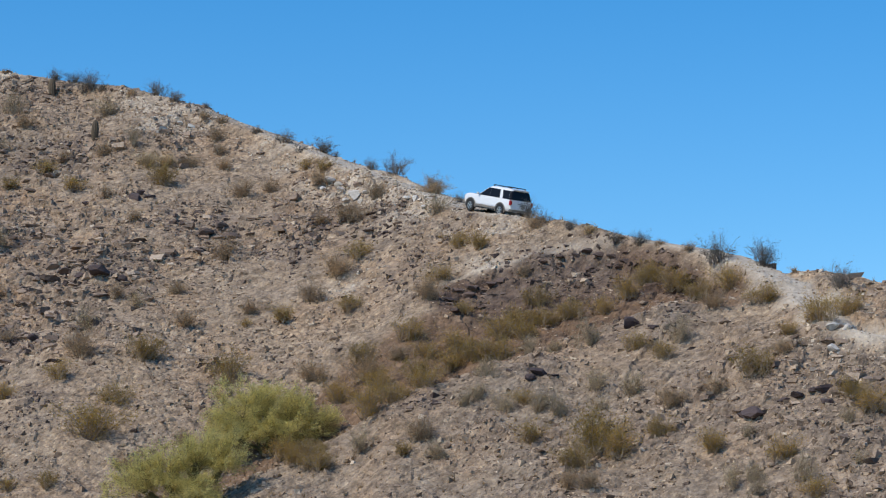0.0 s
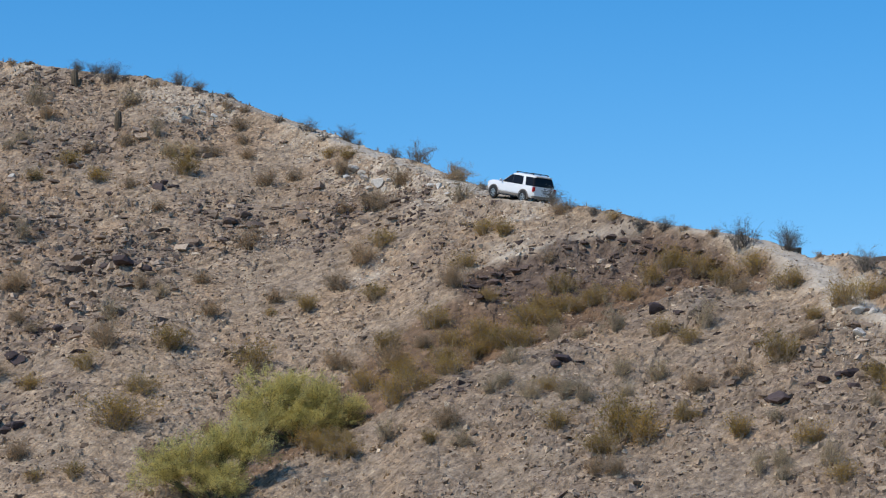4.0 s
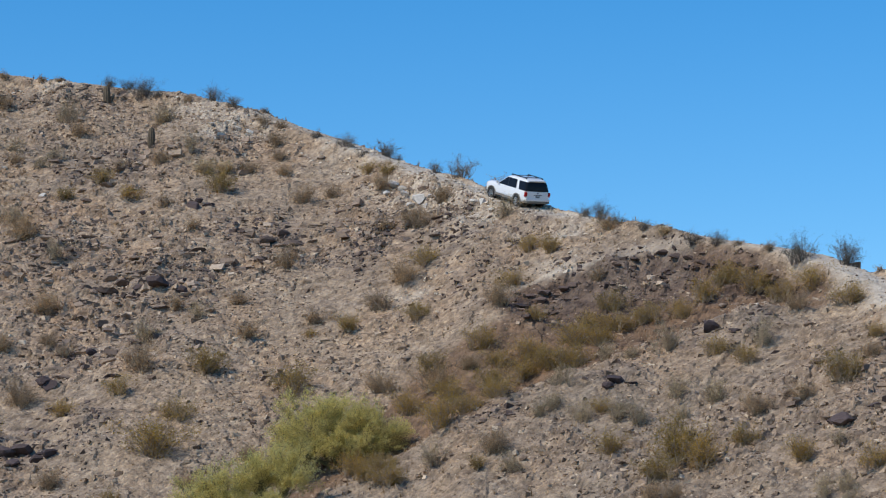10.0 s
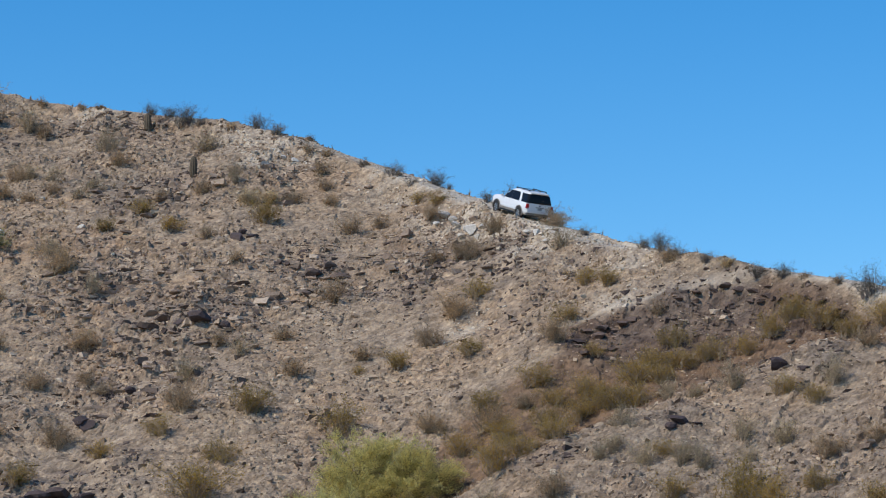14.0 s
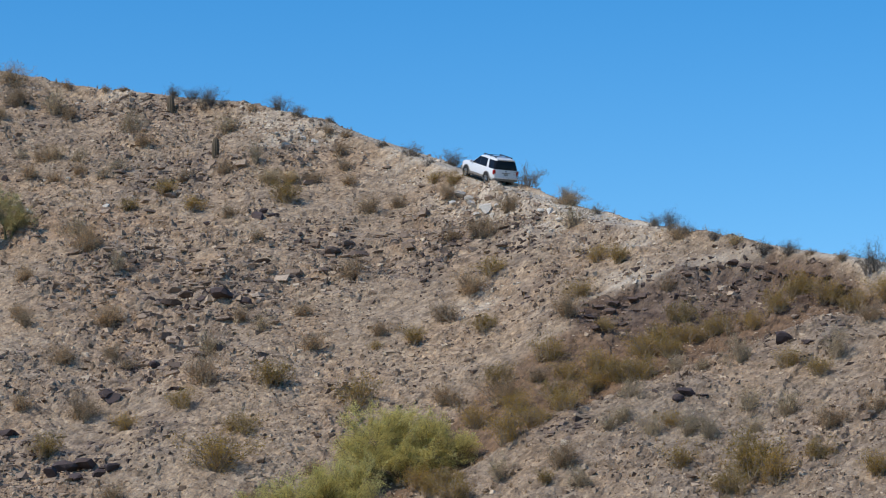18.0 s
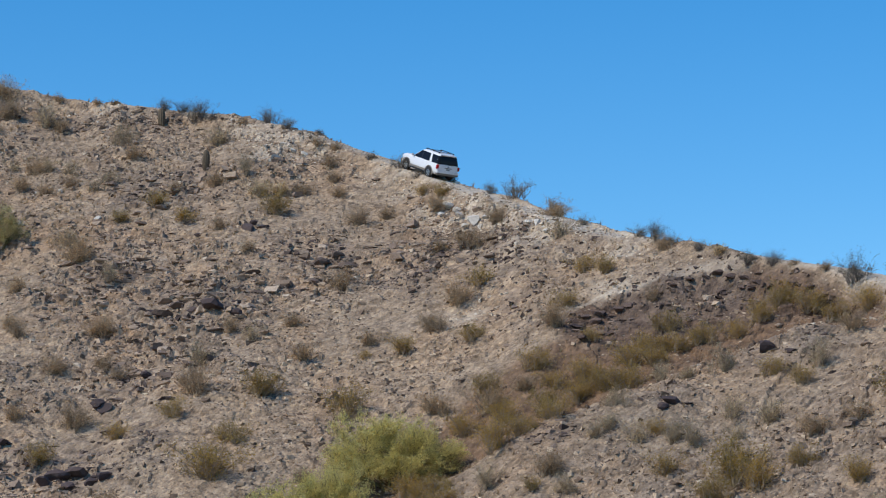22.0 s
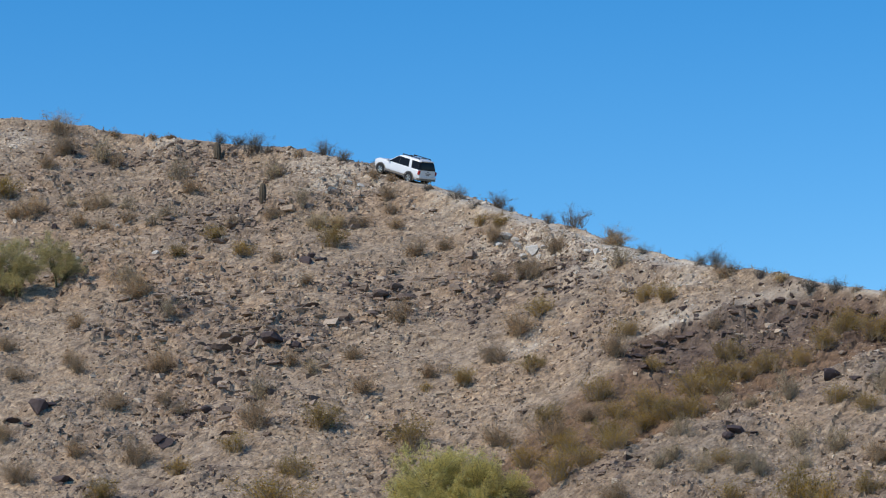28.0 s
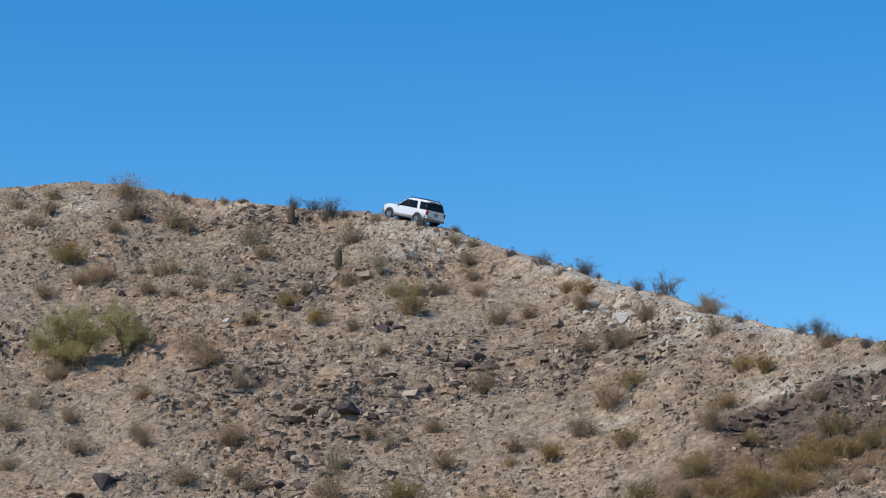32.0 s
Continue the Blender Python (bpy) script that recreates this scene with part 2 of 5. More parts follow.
def chance(i, j, seed):
    """A random number from 0 to 1 for each lattice point."""
    n = (i.astype(np.int64) * 374761393 + j.astype(np.int64) * 668265263 + seed * 1442695041) & 0xFFFFFFFF
    n = ((n ^ (n >> 13)) * 1274126177) & 0xFFFFFFFF
    return ((n ^ (n >> 16)) & 0xFFFF) / 65535.0


def lumps(x, y, size, seed):
    """Smooth value noise from -1 to 1 with lumps of the given size."""
    u, v = np.asarray(x) / size, np.asarray(y) / size
    i, j = np.floor(u), np.floor(v)
    a, b = u - i, v - j
    a, b = a * a * (3 - 2 * a), b * b * (3 - 2 * b)
    low = chance(i, j, seed) * (1 - a) + chance(i + 1, j, seed) * a
    high = chance(i, j + 1, seed) * (1 - a) + chance(i + 1, j + 1, seed) * a
    return 2 * (low * (1 - b) + high * b) - 1


def blocks(x, y, size, seed):
    """Broken rock in plan: for each place its block's random number, and the distance from the block's middle."""
    u = x / (1.5 * size) + 0.3 * lumps(x, y, 1.3 * size, seed + 50)
    v = (y + 0.4 * x) / size + 0.3 * lumps(x + 9, y, 1.1 * size, seed + 51)
    i, j = np.floor(u), np.floor(v)
    far, pick = np.full(np.shape(u), 9.0), np.zeros(np.shape(u))
    for a in (-1, 0, 1):
        for b in (-1, 0, 1):
            d = np.hypot(i + a + 0.15 + 0.7 * chance(i + a, j + b, seed) - u, j + b + 0.15 + 0.7 * chance(i + a, j + b, seed + 1) - v)
            near = d < far
            pick = np.where(near, chance(i + a, j + b, seed + 2), pick)
            far = np.where(near, d, far)
    return pick, far


def beside(x, y, line):
    """Distance to a polyline in plan, signed: positive on its right-hand side; and how far along it, 0 to 1."""
    best, side, along = np.full(np.shape(x), 1e9), np.zeros(np.shape(x)), np.zeros(np.shape(x))
    for k in range(len(line) - 1):
        (ax, ay), (bx, by) = line[k], line[k + 1]
        dx, dy = bx - ax, by - ay
        s = np.clip(((x - ax) * dx + (y - ay) * dy) / (dx * dx + dy * dy), 0, 1)
        ex, ey = x - ax - s * dx, y - ay - s * dy
        d = np.hypot(ex, ey)
        near = d < best
        best = np.where(near, d, best)
        side = np.where(near, np.sign(ex * dy - ey * dx), side)
        along = np.where(near, (k + s) / (len(line) - 1), along)
    return best * np.where(side == 0, 1, side), along


def ramp(v, a, b):
    c = np.clip((np.asarray(v) - a) / (b - a), 0, 1)
    return c * c * (3 - 2 * c)


# plan lines: the spur's edge over the gully (from its foot up to the saddle), the old path above the dark bank
SPUR = ((-13.3, 146.9), (-11.6, 147.9), (-9.4, 149.6), (-7.1, 151.3), (-4.8, 152.2), (-2.7, 152.2), (0.0, 152.8), (2.1, 153.1), (4.3, 153.7), (6.2, 154.7), (8.7, 155.4), (10.8, 155.7), (12.7, 155.4), (14.4, 154.0), (16.2, 151.5))
BANK = ((-1.9, 167.0), (-0.2, 167.9), (2.1, 168.0), (4.1, 167.6), (5.8, 167.8), (8.5, 167.7), (10.8, 166.4), (13.2, 164.1), (15.2, 161.2))
OLD_PATH = ((-0.6, 167.5), (0.1, 167.9), (1.8, 168.3), (4.1, 167.9), (5.8, 168.0), (7.8, 168.1), (9.4, 167.1), (10.5, 166.3))
# outlines in plan: the dark bank, and the brown earth of the gully floor
BANK_AREA = ((-1.9, 167.0), (-0.2, 168.0), (2.1, 168.0), (4.1, 167.6), (5.8, 167.8), (8.5, 167.7), (10.8, 166.4), (13.2, 164.1), (15.2, 161.2), (16.5, 158.1), (16.9, 156.2), (14.2, 158.6), (12.1, 160.0), (9.6, 160.6), (6.4, 161.4), (2.6, 161.6), (-0.3, 164.1))
GULLY_AREA = ((17.0, 156.7), (14.2, 159.6), (12.1, 161.0), (9.6, 161.6), (6.4, 162.4), (2.6, 162.6), (-0.6, 163.6), (-3.2, 162.8), (-5.8, 162.6), (-8.2, 160.6), (-10.3, 157.0), (-12.4, 151.8), (-9.5, 151.8), (-7.3, 153.4), (-4.9, 154.4), (-2.7, 154.4), (0.0, 155.0), (2.2, 155.3), (4.4, 155.9), (6.3, 156.8), (8.9, 157.5), (11.1, 157.8), (13.3, 157.6), (16.0, 154.9))
# where bare rock breaks through, and where sand has gathered: x, y, radius
ROCK_SPOTS = ((-30.6, 202.5, 2.6), (-27.5, 203.8, 2.4), (-34.1, 194.5, 3.4), (-31.2, 200.8, 2.4), (-30.4, 182.9, 3.6), (-25.6, 182.1, 3.6), (-21.6, 179.0, 3.4), (-19.8, 188.5, 2.4), (-15.1, 187.4, 2.8), (-10.8, 188.7, 2.4), (-7.6, 184.1, 2.6), (-3.2, 183.3, 2.2), (-26.9, 191.2, 3.0), (-37.3, 219.1, 2.6), (-32.9, 216.7, 2.4), (-25.2, 201.5, 2.0), (-12.9, 187.5, 2.2), (-26.8, 176.6, 3.0), (-23.6, 174.0, 2.6), (-26.6, 170.6, 2.4), (-28.2, 160.0, 3.0), (-21.4, 183.4, 2.6), (-43.5, 221.0, 2.4))
SAND_SPOTS = ((-14.3, 196.3, 2.6), (-18.0, 202.2, 2.0), (-38.6, 203.8, 3.6), (-36.3, 199.0, 2.4), (-10.8, 177.6, 2.6), (-15.7, 176.2, 2.4), (-29.6, 209.5, 2.4), (-21.1, 200.6, 2.0), (-14.7, 192.0, 1.8), (-17.9, 162.8, 3.4), (-11.9, 167.8, 2.4), (-46.0, 206.0, 3.4), (-22.0, 158.0, 2.6))
# the middle of the wheel track, from the low end up
TRACK = ((23.2, 145.2, 20.27), (21.2, 146.9, 20.91), (20.2, 150.9, 22.71), (19.6, 154.3, 24.34), (16.6, 161.4, 27.01), (12.7, 166.3, 28.57), (8.3, 171.3, 30.12), (4.0, 176.4, 31.66), (-0.0, 182.6, 33.95), (-4.1, 190.2, 36.61), (-8.0, 197.7, 39.32), (-12.0, 203.6, 42.00), (-15.9, 208.4, 44.24), (-19.8, 212.6, 46.40), (-24.7, 216.7, 48.36), (-30.6, 220.3, 49.80), (-38.4, 223.5, 51.30), (-48.2, 226.3, 53.45), (-60.1, 227.5, 53.20))


def within(x, y, outline):
    """Signed distance to a closed outline in plan: positive inside."""
    far, odd = np.full(np.shape(x), 1e9), np.zeros(np.shape(x), bool)
    for (ax, ay), (bx, by) in zip(outline, outline[1:] + outline[:1]):
        dx, dy = bx - ax, by - ay
        s = np.clip(((x - ax) * dx + (y - ay) * dy) / (dx * dx + dy * dy), 0, 1)
        far = np.minimum(far, np.hypot(x - ax - s * dx, y - ay - s * dy))
        if by != ay:
            odd = odd ^ (((ay > y) != (by > y)) & (x < dx * (y - ay) / dy + ax))
    return np.where(odd, far, -far)


def zones(x, y):
    """Where the track, the gully floor, the dark bank, the spur and the gully's hollow lie, each 0 to 1."""
    d, along = beside(x, y, [q[:2] for q in TRACK])
    wide = 1.45 + 0.8 * ramp(-d, 0, 1) * ramp(x, 16, 19)
    track = (1 - ramp(np.abs(d) + 0.5 * lumps(x, y, 1.7, 21), 0.8, wide)) * (0.5 + 0.5 * ramp(x, -18, -6))
    s, a = beside(x, y, SPUR)
    ends = ramp(a, 0, 0.12) * (1 - ramp(a, 0.9, 1))
    hollow = np.exp(-(((s + 4.0) / 4.2) ** 2)) * ends
    spur = np.exp(-(((s - 2.0) / 4.0) ** 2)) * ends
    ragged = 0.8 * lumps(x, y, 2.3, 17) + 0.5 * lumps(x, y, 0.9, 20)
    gully = ramp(within(x, y, GULLY_AREA) + 0.9 * ragged, -1.2, 0.6) * (1 - track) * (0.9 + 0.1 * ramp(x, -4, 4))
    bank = ramp(within(x, y, BANK_AREA) + 0.5 * ragged, -0.3, 0.7)
    e, f = beside(x, y, OLD_PATH)
    path = (1 - ramp(np.abs(e) + 0.15 * lumps(x, y, 1.1, 27), 0.15, 0.5)) * ramp(f, 0, 0.3)
    grey = ramp(s + 1.5 * lumps(x, y, 5.0, 23), -0.5, 2.5) * ramp(x, -14, -6) * (1 - track)
    return np.maximum(track, 0.5 * path), gully, bank * (1 - path) * (1 - track), spur, grey, hollow


def nearest(x, y, spots, stretch=1.5):
    near = np.zeros(np.shape(x))
    for px, py, r in spots:
        near = np.maximum(near, np.exp(-(((x - px) / (1.3 * r)) ** 2 + ((y - py) / (stretch * r)) ** 2)))
    return near


def stoniness(x, y):
    """0 where sand has gathered, 1 where the slope is broken rock."""
    m = 0.75 * lumps(x, y, 6.5, 31) + 0.6 * lumps(x, y, 2.2, 32) - 0.1
    return ramp(m + 0.9 * nearest(x, y, ROCK_SPOTS) - 1.0 * nearest(x, y, SAND_SPOTS), -0.6, 0.7)


def height(x, y):
    """The ground's height at x, y."""
    x, y = np.asarray(x, float), np.asarray(y, float)
    yc, zc = glide(x, CX, CY), glide(x, CX, CZ)
    u = y - yc
    near = np.sqrt(u * u + 2.0) - 1.42
    z = zc - np.where(u < 0, SLOPE, 0.42) * near
    track, gully, bank, spur, grey, hollow = zones(x, y)
    b, c = beside(x, y, BANK)
    z = z - 1.15 * hollow + 1.0 * spur
    # the track is graded level across
    d, along = beside(x, y, [q[:2] for q in TRACK])
    bed = glide(along * (len(TRACK) - 1), np.arange(len(TRACK)), np.array([q[2] for q in TRACK]))
    z = z + (bed - z) * (1 - ramp(np.abs(d), 0.9, np.where(d > 0, 1.4, 2.4)))
    z = z - 0.65 * ramp(b + 0.4 * lumps(x, y, 2.3, 17), 0.0, 1.2) * (1 - ramp(b, 3.0, 9.0)) * ramp(c, 0, 0.35) * (1 - ramp(c, 0.7, 1))
    rough = 1 - 0.75 * track
    away = ramp(-u, 0.0, 5.0)
    z = z + 0.5 * away * lumps(x, y, 9.0, 3) + 0.26 * away * lumps(x + 31, y, 3.1, 5) * rough
    # the plain in front of the hill, and its feet
    plain = 0.25 * lumps(x, y, 40.0, 11) * ramp(np.hypot(x, y), 6, 40)
    k = 2.0
    top = np.maximum(z, plain)
    z = top + k * np.log1p(np.exp(-np.abs(z - plain) / k)) - k * 0.03
    z = np.where(top - plain > 14, top, z) if np.ndim(z) else z
    stony = np.maximum(stoniness(x, y), 0.9 * bank)
    small = 0.05 * lumps(x, y, 0.9, 12) + 0.02 * lumps(x, y, 0.31, 9)
    small = small + 0.10 * stony * np.abs(lumps(x, y, 0.7, 8))
    for size, lift in ((1.15, 0.44), (0.52, 0.32)):
        pick, far = blocks(x, y, size, int(size * 100))
        small = small + (0.42 + 0.58 * stony) * lift * ramp(pick, 0.5, 0.95) * (1 - 0.75 * far * far)
    small = (small - 0.2) * (1 - 0.9 * track) * (0.45 + 0.55 * ramp(-u, 0.5, 5.0))
    return z + small * ramp(np.hypot(x, y), 20, 60)


# ---- where pale and dark broken rock lies: x, y, radius ----
PALE_SPOTS = ((-7.0, 190.4, 1.2), (-4.7, 187.3, 1.0), (-2.0, 182.3, 1.4), (3.1, 173.1, 1.1), (0.8, 178.6, 1.0), (-21.7, 210.0, 1.4), (-21.0, 209.6, 1.7), (-22.7, 211.6, 1.2), (-6.8, 190.4, 1.5), (-7.9, 192.8, 0.9), (-1.9, 182.2, 1.6), (-3.6, 185.7, 1.0), (-10.9, 199.3, 1.1), (-13.1, 202.0, 0.9), (2.6, 168.7, 0.9), (15.9, 160.3, 0.7), (-47.8, 221.4, 1.4), (-35.6, 220.2, 1.2), (-5.8, 173.6, 1.2), (12.8, 158.4, 0.9))
PALE_SPOTS += ((-23.6, 212.2, 1.3), (-21.2, 209.8, 1.3), (-19.3, 207.6, 1.3), (-21.8, 207.7, 1.3), (-20.4, 210.4, 1.3), (-24.6, 213.9, 1.3), (-18.5, 208.3, 1.3), (-7.9, 192.5, 1.3), (-6.7, 190.2, 1.3), (-8.7, 192.9, 1.3), (-5.9, 189.4, 1.3), (-3.9, 186.4, 1.3), (-2.8, 183.6, 1.3), (-2.1, 181.8, 1.3), (-4.7, 188.3, 1.3), (-1.2, 180.6, 1.3), (0.1, 181.3, 1.3), (1.5, 180.8, 1.3))
DARK_SPOTS = ((-3.8, 179.3, 1.8), (-7.9, 184.1, 1.6), (-2.0, 172.4, 1.5), (-9.5, 180.3, 1.4), (1.1, 176.9, 1.2), (-21.8, 180.1, 1.6), (-26.1, 184.0, 1.5), (-30.2, 202.7, 1.6), (-27.5, 203.7, 1.6), (-17.6, 189.3, 1.5), (-15.0, 187.7, 1.1), (-26.3, 171.6, 1.2), (-23.6, 161.4, 1.3), (-8.5, 185.1, 1.5), (-3.2, 182.4, 1.0), (-11.3, 181.0, 1.0), (4.9, 151.3, 1.0), (-0.9, 150.3, 1.0), (-27.3, 159.2, 1.8), (-29.9, 204.6, 1.7), (-29.8, 186.8, 1.6), (-22.8, 179.4, 1.7), (10.1, 154.0, 0.9), (13.0, 152.9, 0.9), (9.4, 166.6, 1.5), (2.6, 167.4, 1.1), (6.0, 166.7, 1.3), (-41.6, 215.8, 1.1), (-33.2, 218.2, 1.2), (-28.6, 158.6, 1.5), (-25.9, 158.8, 1.4), (-31.0, 160.6, 1.3))


# ---- building blocks ----
def mesh_from(name, verts, faces, material, smooth=False):
    me = bpy.data.meshes.new(name)
    me.from_pydata(np.asarray(verts).tolist(), [], faces if isinstance(faces, list) else faces.tolist())
    me.materials.append(material)
    if smooth:
        me.polygons.foreach_set("use_smooth", [True] * len(me.polygons))
    me.update()
    return me


def part(name, data, material, parent, label=""):
    """Links a bmesh or a mesh as one mesh object under a thing or a part."""
    if isinstance(data, bmesh.types.BMesh):
        me = bpy.data.meshes.new(name)
        data.to_mesh(me)
        data.free()
        me.materials.append(material)
    else:
        me = data
    ob = new(name, me)
    ob.parent = parent
    return tagged(ob, label)


# ---- the ground: one sheet from the viewer's feet over the hill to the horizon ----
def spread(lo, hi, step, far_lo, far_hi):
    fine = np.arange(lo, hi, step)
    out, gap, v = [], step, hi
    while v < far_hi:
        out.append(v)
        gap *= 1.22
        v += gap
    out.append(far_hi)
    back, gap, v = [], step, lo
    while v > far_lo:
        gap *= 1.22
        v -= gap
        back.append(max(v, far_lo))
    return np.concatenate([back[::-1], fine, out])


gx = spread(-60, 36, 0.15, -3500, 3500)
gy = spread(114, 232, 0.16, -3500, 3500)
GX, GY = np.meshgrid(gx, gy)
GZ = height(GX, GY)
nx, ny = len(gx), len(gy)
idx = np.arange(nx * ny).reshape(ny, nx)
quads = np.stack([idx[:-1, :-1], idx[:-1, 1:], idx[1:, 1:], idx[1:, :-1]], -1).reshape(-1, 4)
ground_mesh = bpy.data.meshes.new("ground")
ground_mesh.vertices.add(nx * ny)
ground_mesh.vertices.foreach_set("co", np.stack([GX, GY, GZ], -1).ravel())
ground_mesh.loops.add(quads.size)
ground_mesh.loops.foreach_set("vertex_index", quads.ravel())
ground_mesh.polygons.add(len(quads))
ground_mesh.polygons.foreach_set("loop_start", np.arange(len(quads)) * 4)
ground_mesh.polygons.foreach_set("use_smooth", np.zeros(len(quads), bool))
ground_mesh.update(calc_edges=True)
ground_mesh.materials.append(GROUND)
for key, value in zip(("track", "gully", "bank", "grey"), [zones(GX, GY)[k] for k in (0, 1, 2, 4)]):
    ground_mesh.attributes.new(key, "FLOAT", "POINT").data.foreach_set("value", np.asarray(value, float).ravel())
tone = 0.55 * blocks(GX, GY, 0.52, 52)[0] + 0.45 * blocks(GX, GY, 1.15, 114)[0]
dark = np.zeros(GX.shape)
for px, py, r in DARK_SPOTS:
    dark = np.maximum(dark, np.exp(-(((GX - px) / (1.5 * r)) ** 2 + ((GY - py) / (2.2 * r)) ** 2)))
dark = dark * ramp(lumps(GX, GY, 1.9, 61) + 0.6 * lumps(GX, GY, 0.7, 62), -0.5, 0.5)
ground_mesh.attributes.new("dark", "FLOAT", "POINT").data.foreach_set("value", dark.ravel())
pale = nearest(GX, GY, PALE_SPOTS, 1.7) * ramp(lumps(GX, GY, 1.5, 63) + 0.6 * lumps(GX, GY, 0.6, 64), -0.7, 0.4)
ground_mesh.attributes.new("pale", "FLOAT", "POINT").data.foreach_set("value", pale.ravel())
ground_mesh.attributes.new("stony", "FLOAT", "POINT").data.foreach_set("value", stoniness(GX, GY).ravel())
ground_mesh.attributes.new("tone", "FLOAT", "POINT").data.foreach_set("value", tone.ravel())
ground = tagged(new("ground", ground_mesh), "dry tan desert hillside with gravel, gully and track", "hillside", kind="structure")


def on_ground(x, y, sink=0.0):
    return float(height(x, y)) - sink


# ---- rocks ----
BLOCK_V = 0.72 * np.array([(x, y, z) for z in (-1, 1) for y in (-1, 1) for x in (-1, 1)], float)
BLOCK_F = np.array([(0, 2, 1), (1, 2, 3), (4, 5, 6), (5, 7, 6), (0, 1, 4), (1, 5, 4), (2, 6, 3), (3, 6, 7), (0, 4, 2), (2, 4, 6), (1, 3, 5), (3, 7, 5)])
OCTA_V = np.array([(1, 0, 0), (0, 1, 0), (-1, 0, 0), (0, -1, 0), (0, 0, 1), (0, 0, -0.6)], float)
OCTA_F = np.array([(0, 1, 4), (1, 2, 4), (2, 3, 4), (3, 0, 4), (1, 0, 5), (2, 1, 5), (3, 2, 5), (0, 3, 5)])


def rubble(name, xs, ys, sizes, flat, material, label, seed, shape=(BLOCK_V, BLOCK_F), loose=9.0, ragged=1.0):
    """Loose stones, each a jagged lump of its own, joined into one mesh."""
    sv, sf = shape
    rng = np.random.default_rng(seed)
    n = len(xs)
    zs = height(xs, ys)
    v = sv[None] * (0.9 + ragged * rng.uniform(-0.45, 0.45, (n, len(sv), 1))) + ragged * rng.uniform(-0.3, 0.3, (n, len(sv), 3))
    v = v * np.stack([rng.uniform(0.8, 1.5, n), rng.uniform(0.7, 1.1, n), rng.uniform(0.6, 1.15, n) * flat], -1)[:, None]
    turn = rng.uniform(-0.5, 0.5, n) * np.minimum(loose, 2 * np.pi) - 0.25
    lean = rng.normal(0, 0.5 if loose > 3 else 0.3, n)
    c, s = np.cos(turn)[:, None], np.sin(turn)[:, None]
    x, y, z = v[..., 0], v[..., 1], v[..., 2]
    y, z = y * np.cos(lean)[:, None] - z * np.sin(lean)[:, None], y * np.sin(lean)[:, None] + z * np.cos(lean)[:, None]
    v = np.stack([x * c - y * s, x * s + y * c, z], -1) * sizes[:, None, None] * 0.5
    v = v + np.stack([xs, ys, zs - sizes * 0.10], -1)[:, None]
    f = sf[None] + (np.arange(n) * len(sv))[:, None, None]
    me = bpy.data.meshes.new(name)
    me.vertices.add(n * len(sv))
    me.vertices.foreach_set("co", v.ravel())
    me.loops.add(f.size)
    me.loops.foreach_set("vertex_index", f.ravel())
    me.polygons.add(n * len(sf))
    me.polygons.foreach_set("loop_start", np.arange(n * len(sf)) * 3)
    me.polygons.foreach_set("use_smooth", np.zeros(n * len(sf), bool))
    me.update(calc_edges=True)
    me.materials.append(material)
    return tagged(new(name, me), label, "rubble", kind="stuff")


def boulder_mesh(seed, sharp=0.28):
    """A broken boulder about 1 m wide with flat facets and its foot at z = 0."""
    rng = np.random.default_rng(seed)
    bm = bmesh.new()
    bmesh.ops.create_icosphere(bm, subdivisions=2, radius=0.5)
    cuts = [(Vector(rng.normal(0, 1, 3)).normalized(), rng.uniform(0.15, 0.36)) for _ in range(10)]
    for v in bm.verts:
        for way, far in cuts:
            over = v.co.dot(way) - far
            if over > 0:
                v.co -= way * over
        v.co += v.co.normalized() * 0.03 * noise.noise(v.co * 4 + Vector((seed, 0, 0)))
    low = min(v.co.z for v in bm.verts)
    for v in bm.verts:
        v.co.z -= low + 0.08
    me = bpy.data.meshes.new("boulder")
    bm.to_mesh(me)
    bm.free()
    return me


BOULDERS = [boulder_mesh(k) for k in range(9)]
FINISHED = {}


def boulders(rows, material, label, group, name="boulder", flat=1.0, sink=0.16, lying=False, big=1.0):
    """rows of x, y, width: single boulders lying on the slope."""
    rng = random.Random(len(rows) * 7 + len(label))
    for x, y, w in rows:
        w *= big
        k = rng.randrange(len(BOULDERS))
        key = (k, material.name)
        if key not in FINISHED:
            FINISHED[key] = BOULDERS[k].copy()
            FINISHED[key].materials.append(material)
        ob = new(name, FINISHED[key])
        ob.matrix_world = pose(x, y, on_ground(x, y, sink * w), rng.uniform(-12, 12), rng.uniform(-12, 12), rng.gauss(-12, 14) if lying else rng.uniform(0, 360))
        ob.scale = (w * rng.uniform(1.2, 1.7) if lying else w * rng.uniform(0.9, 1.2), w * rng.uniform(0.8, 1.05), w * flat * rng.uniform(0.75, 1.05))
        tagged(ob, label, "boulder", group)


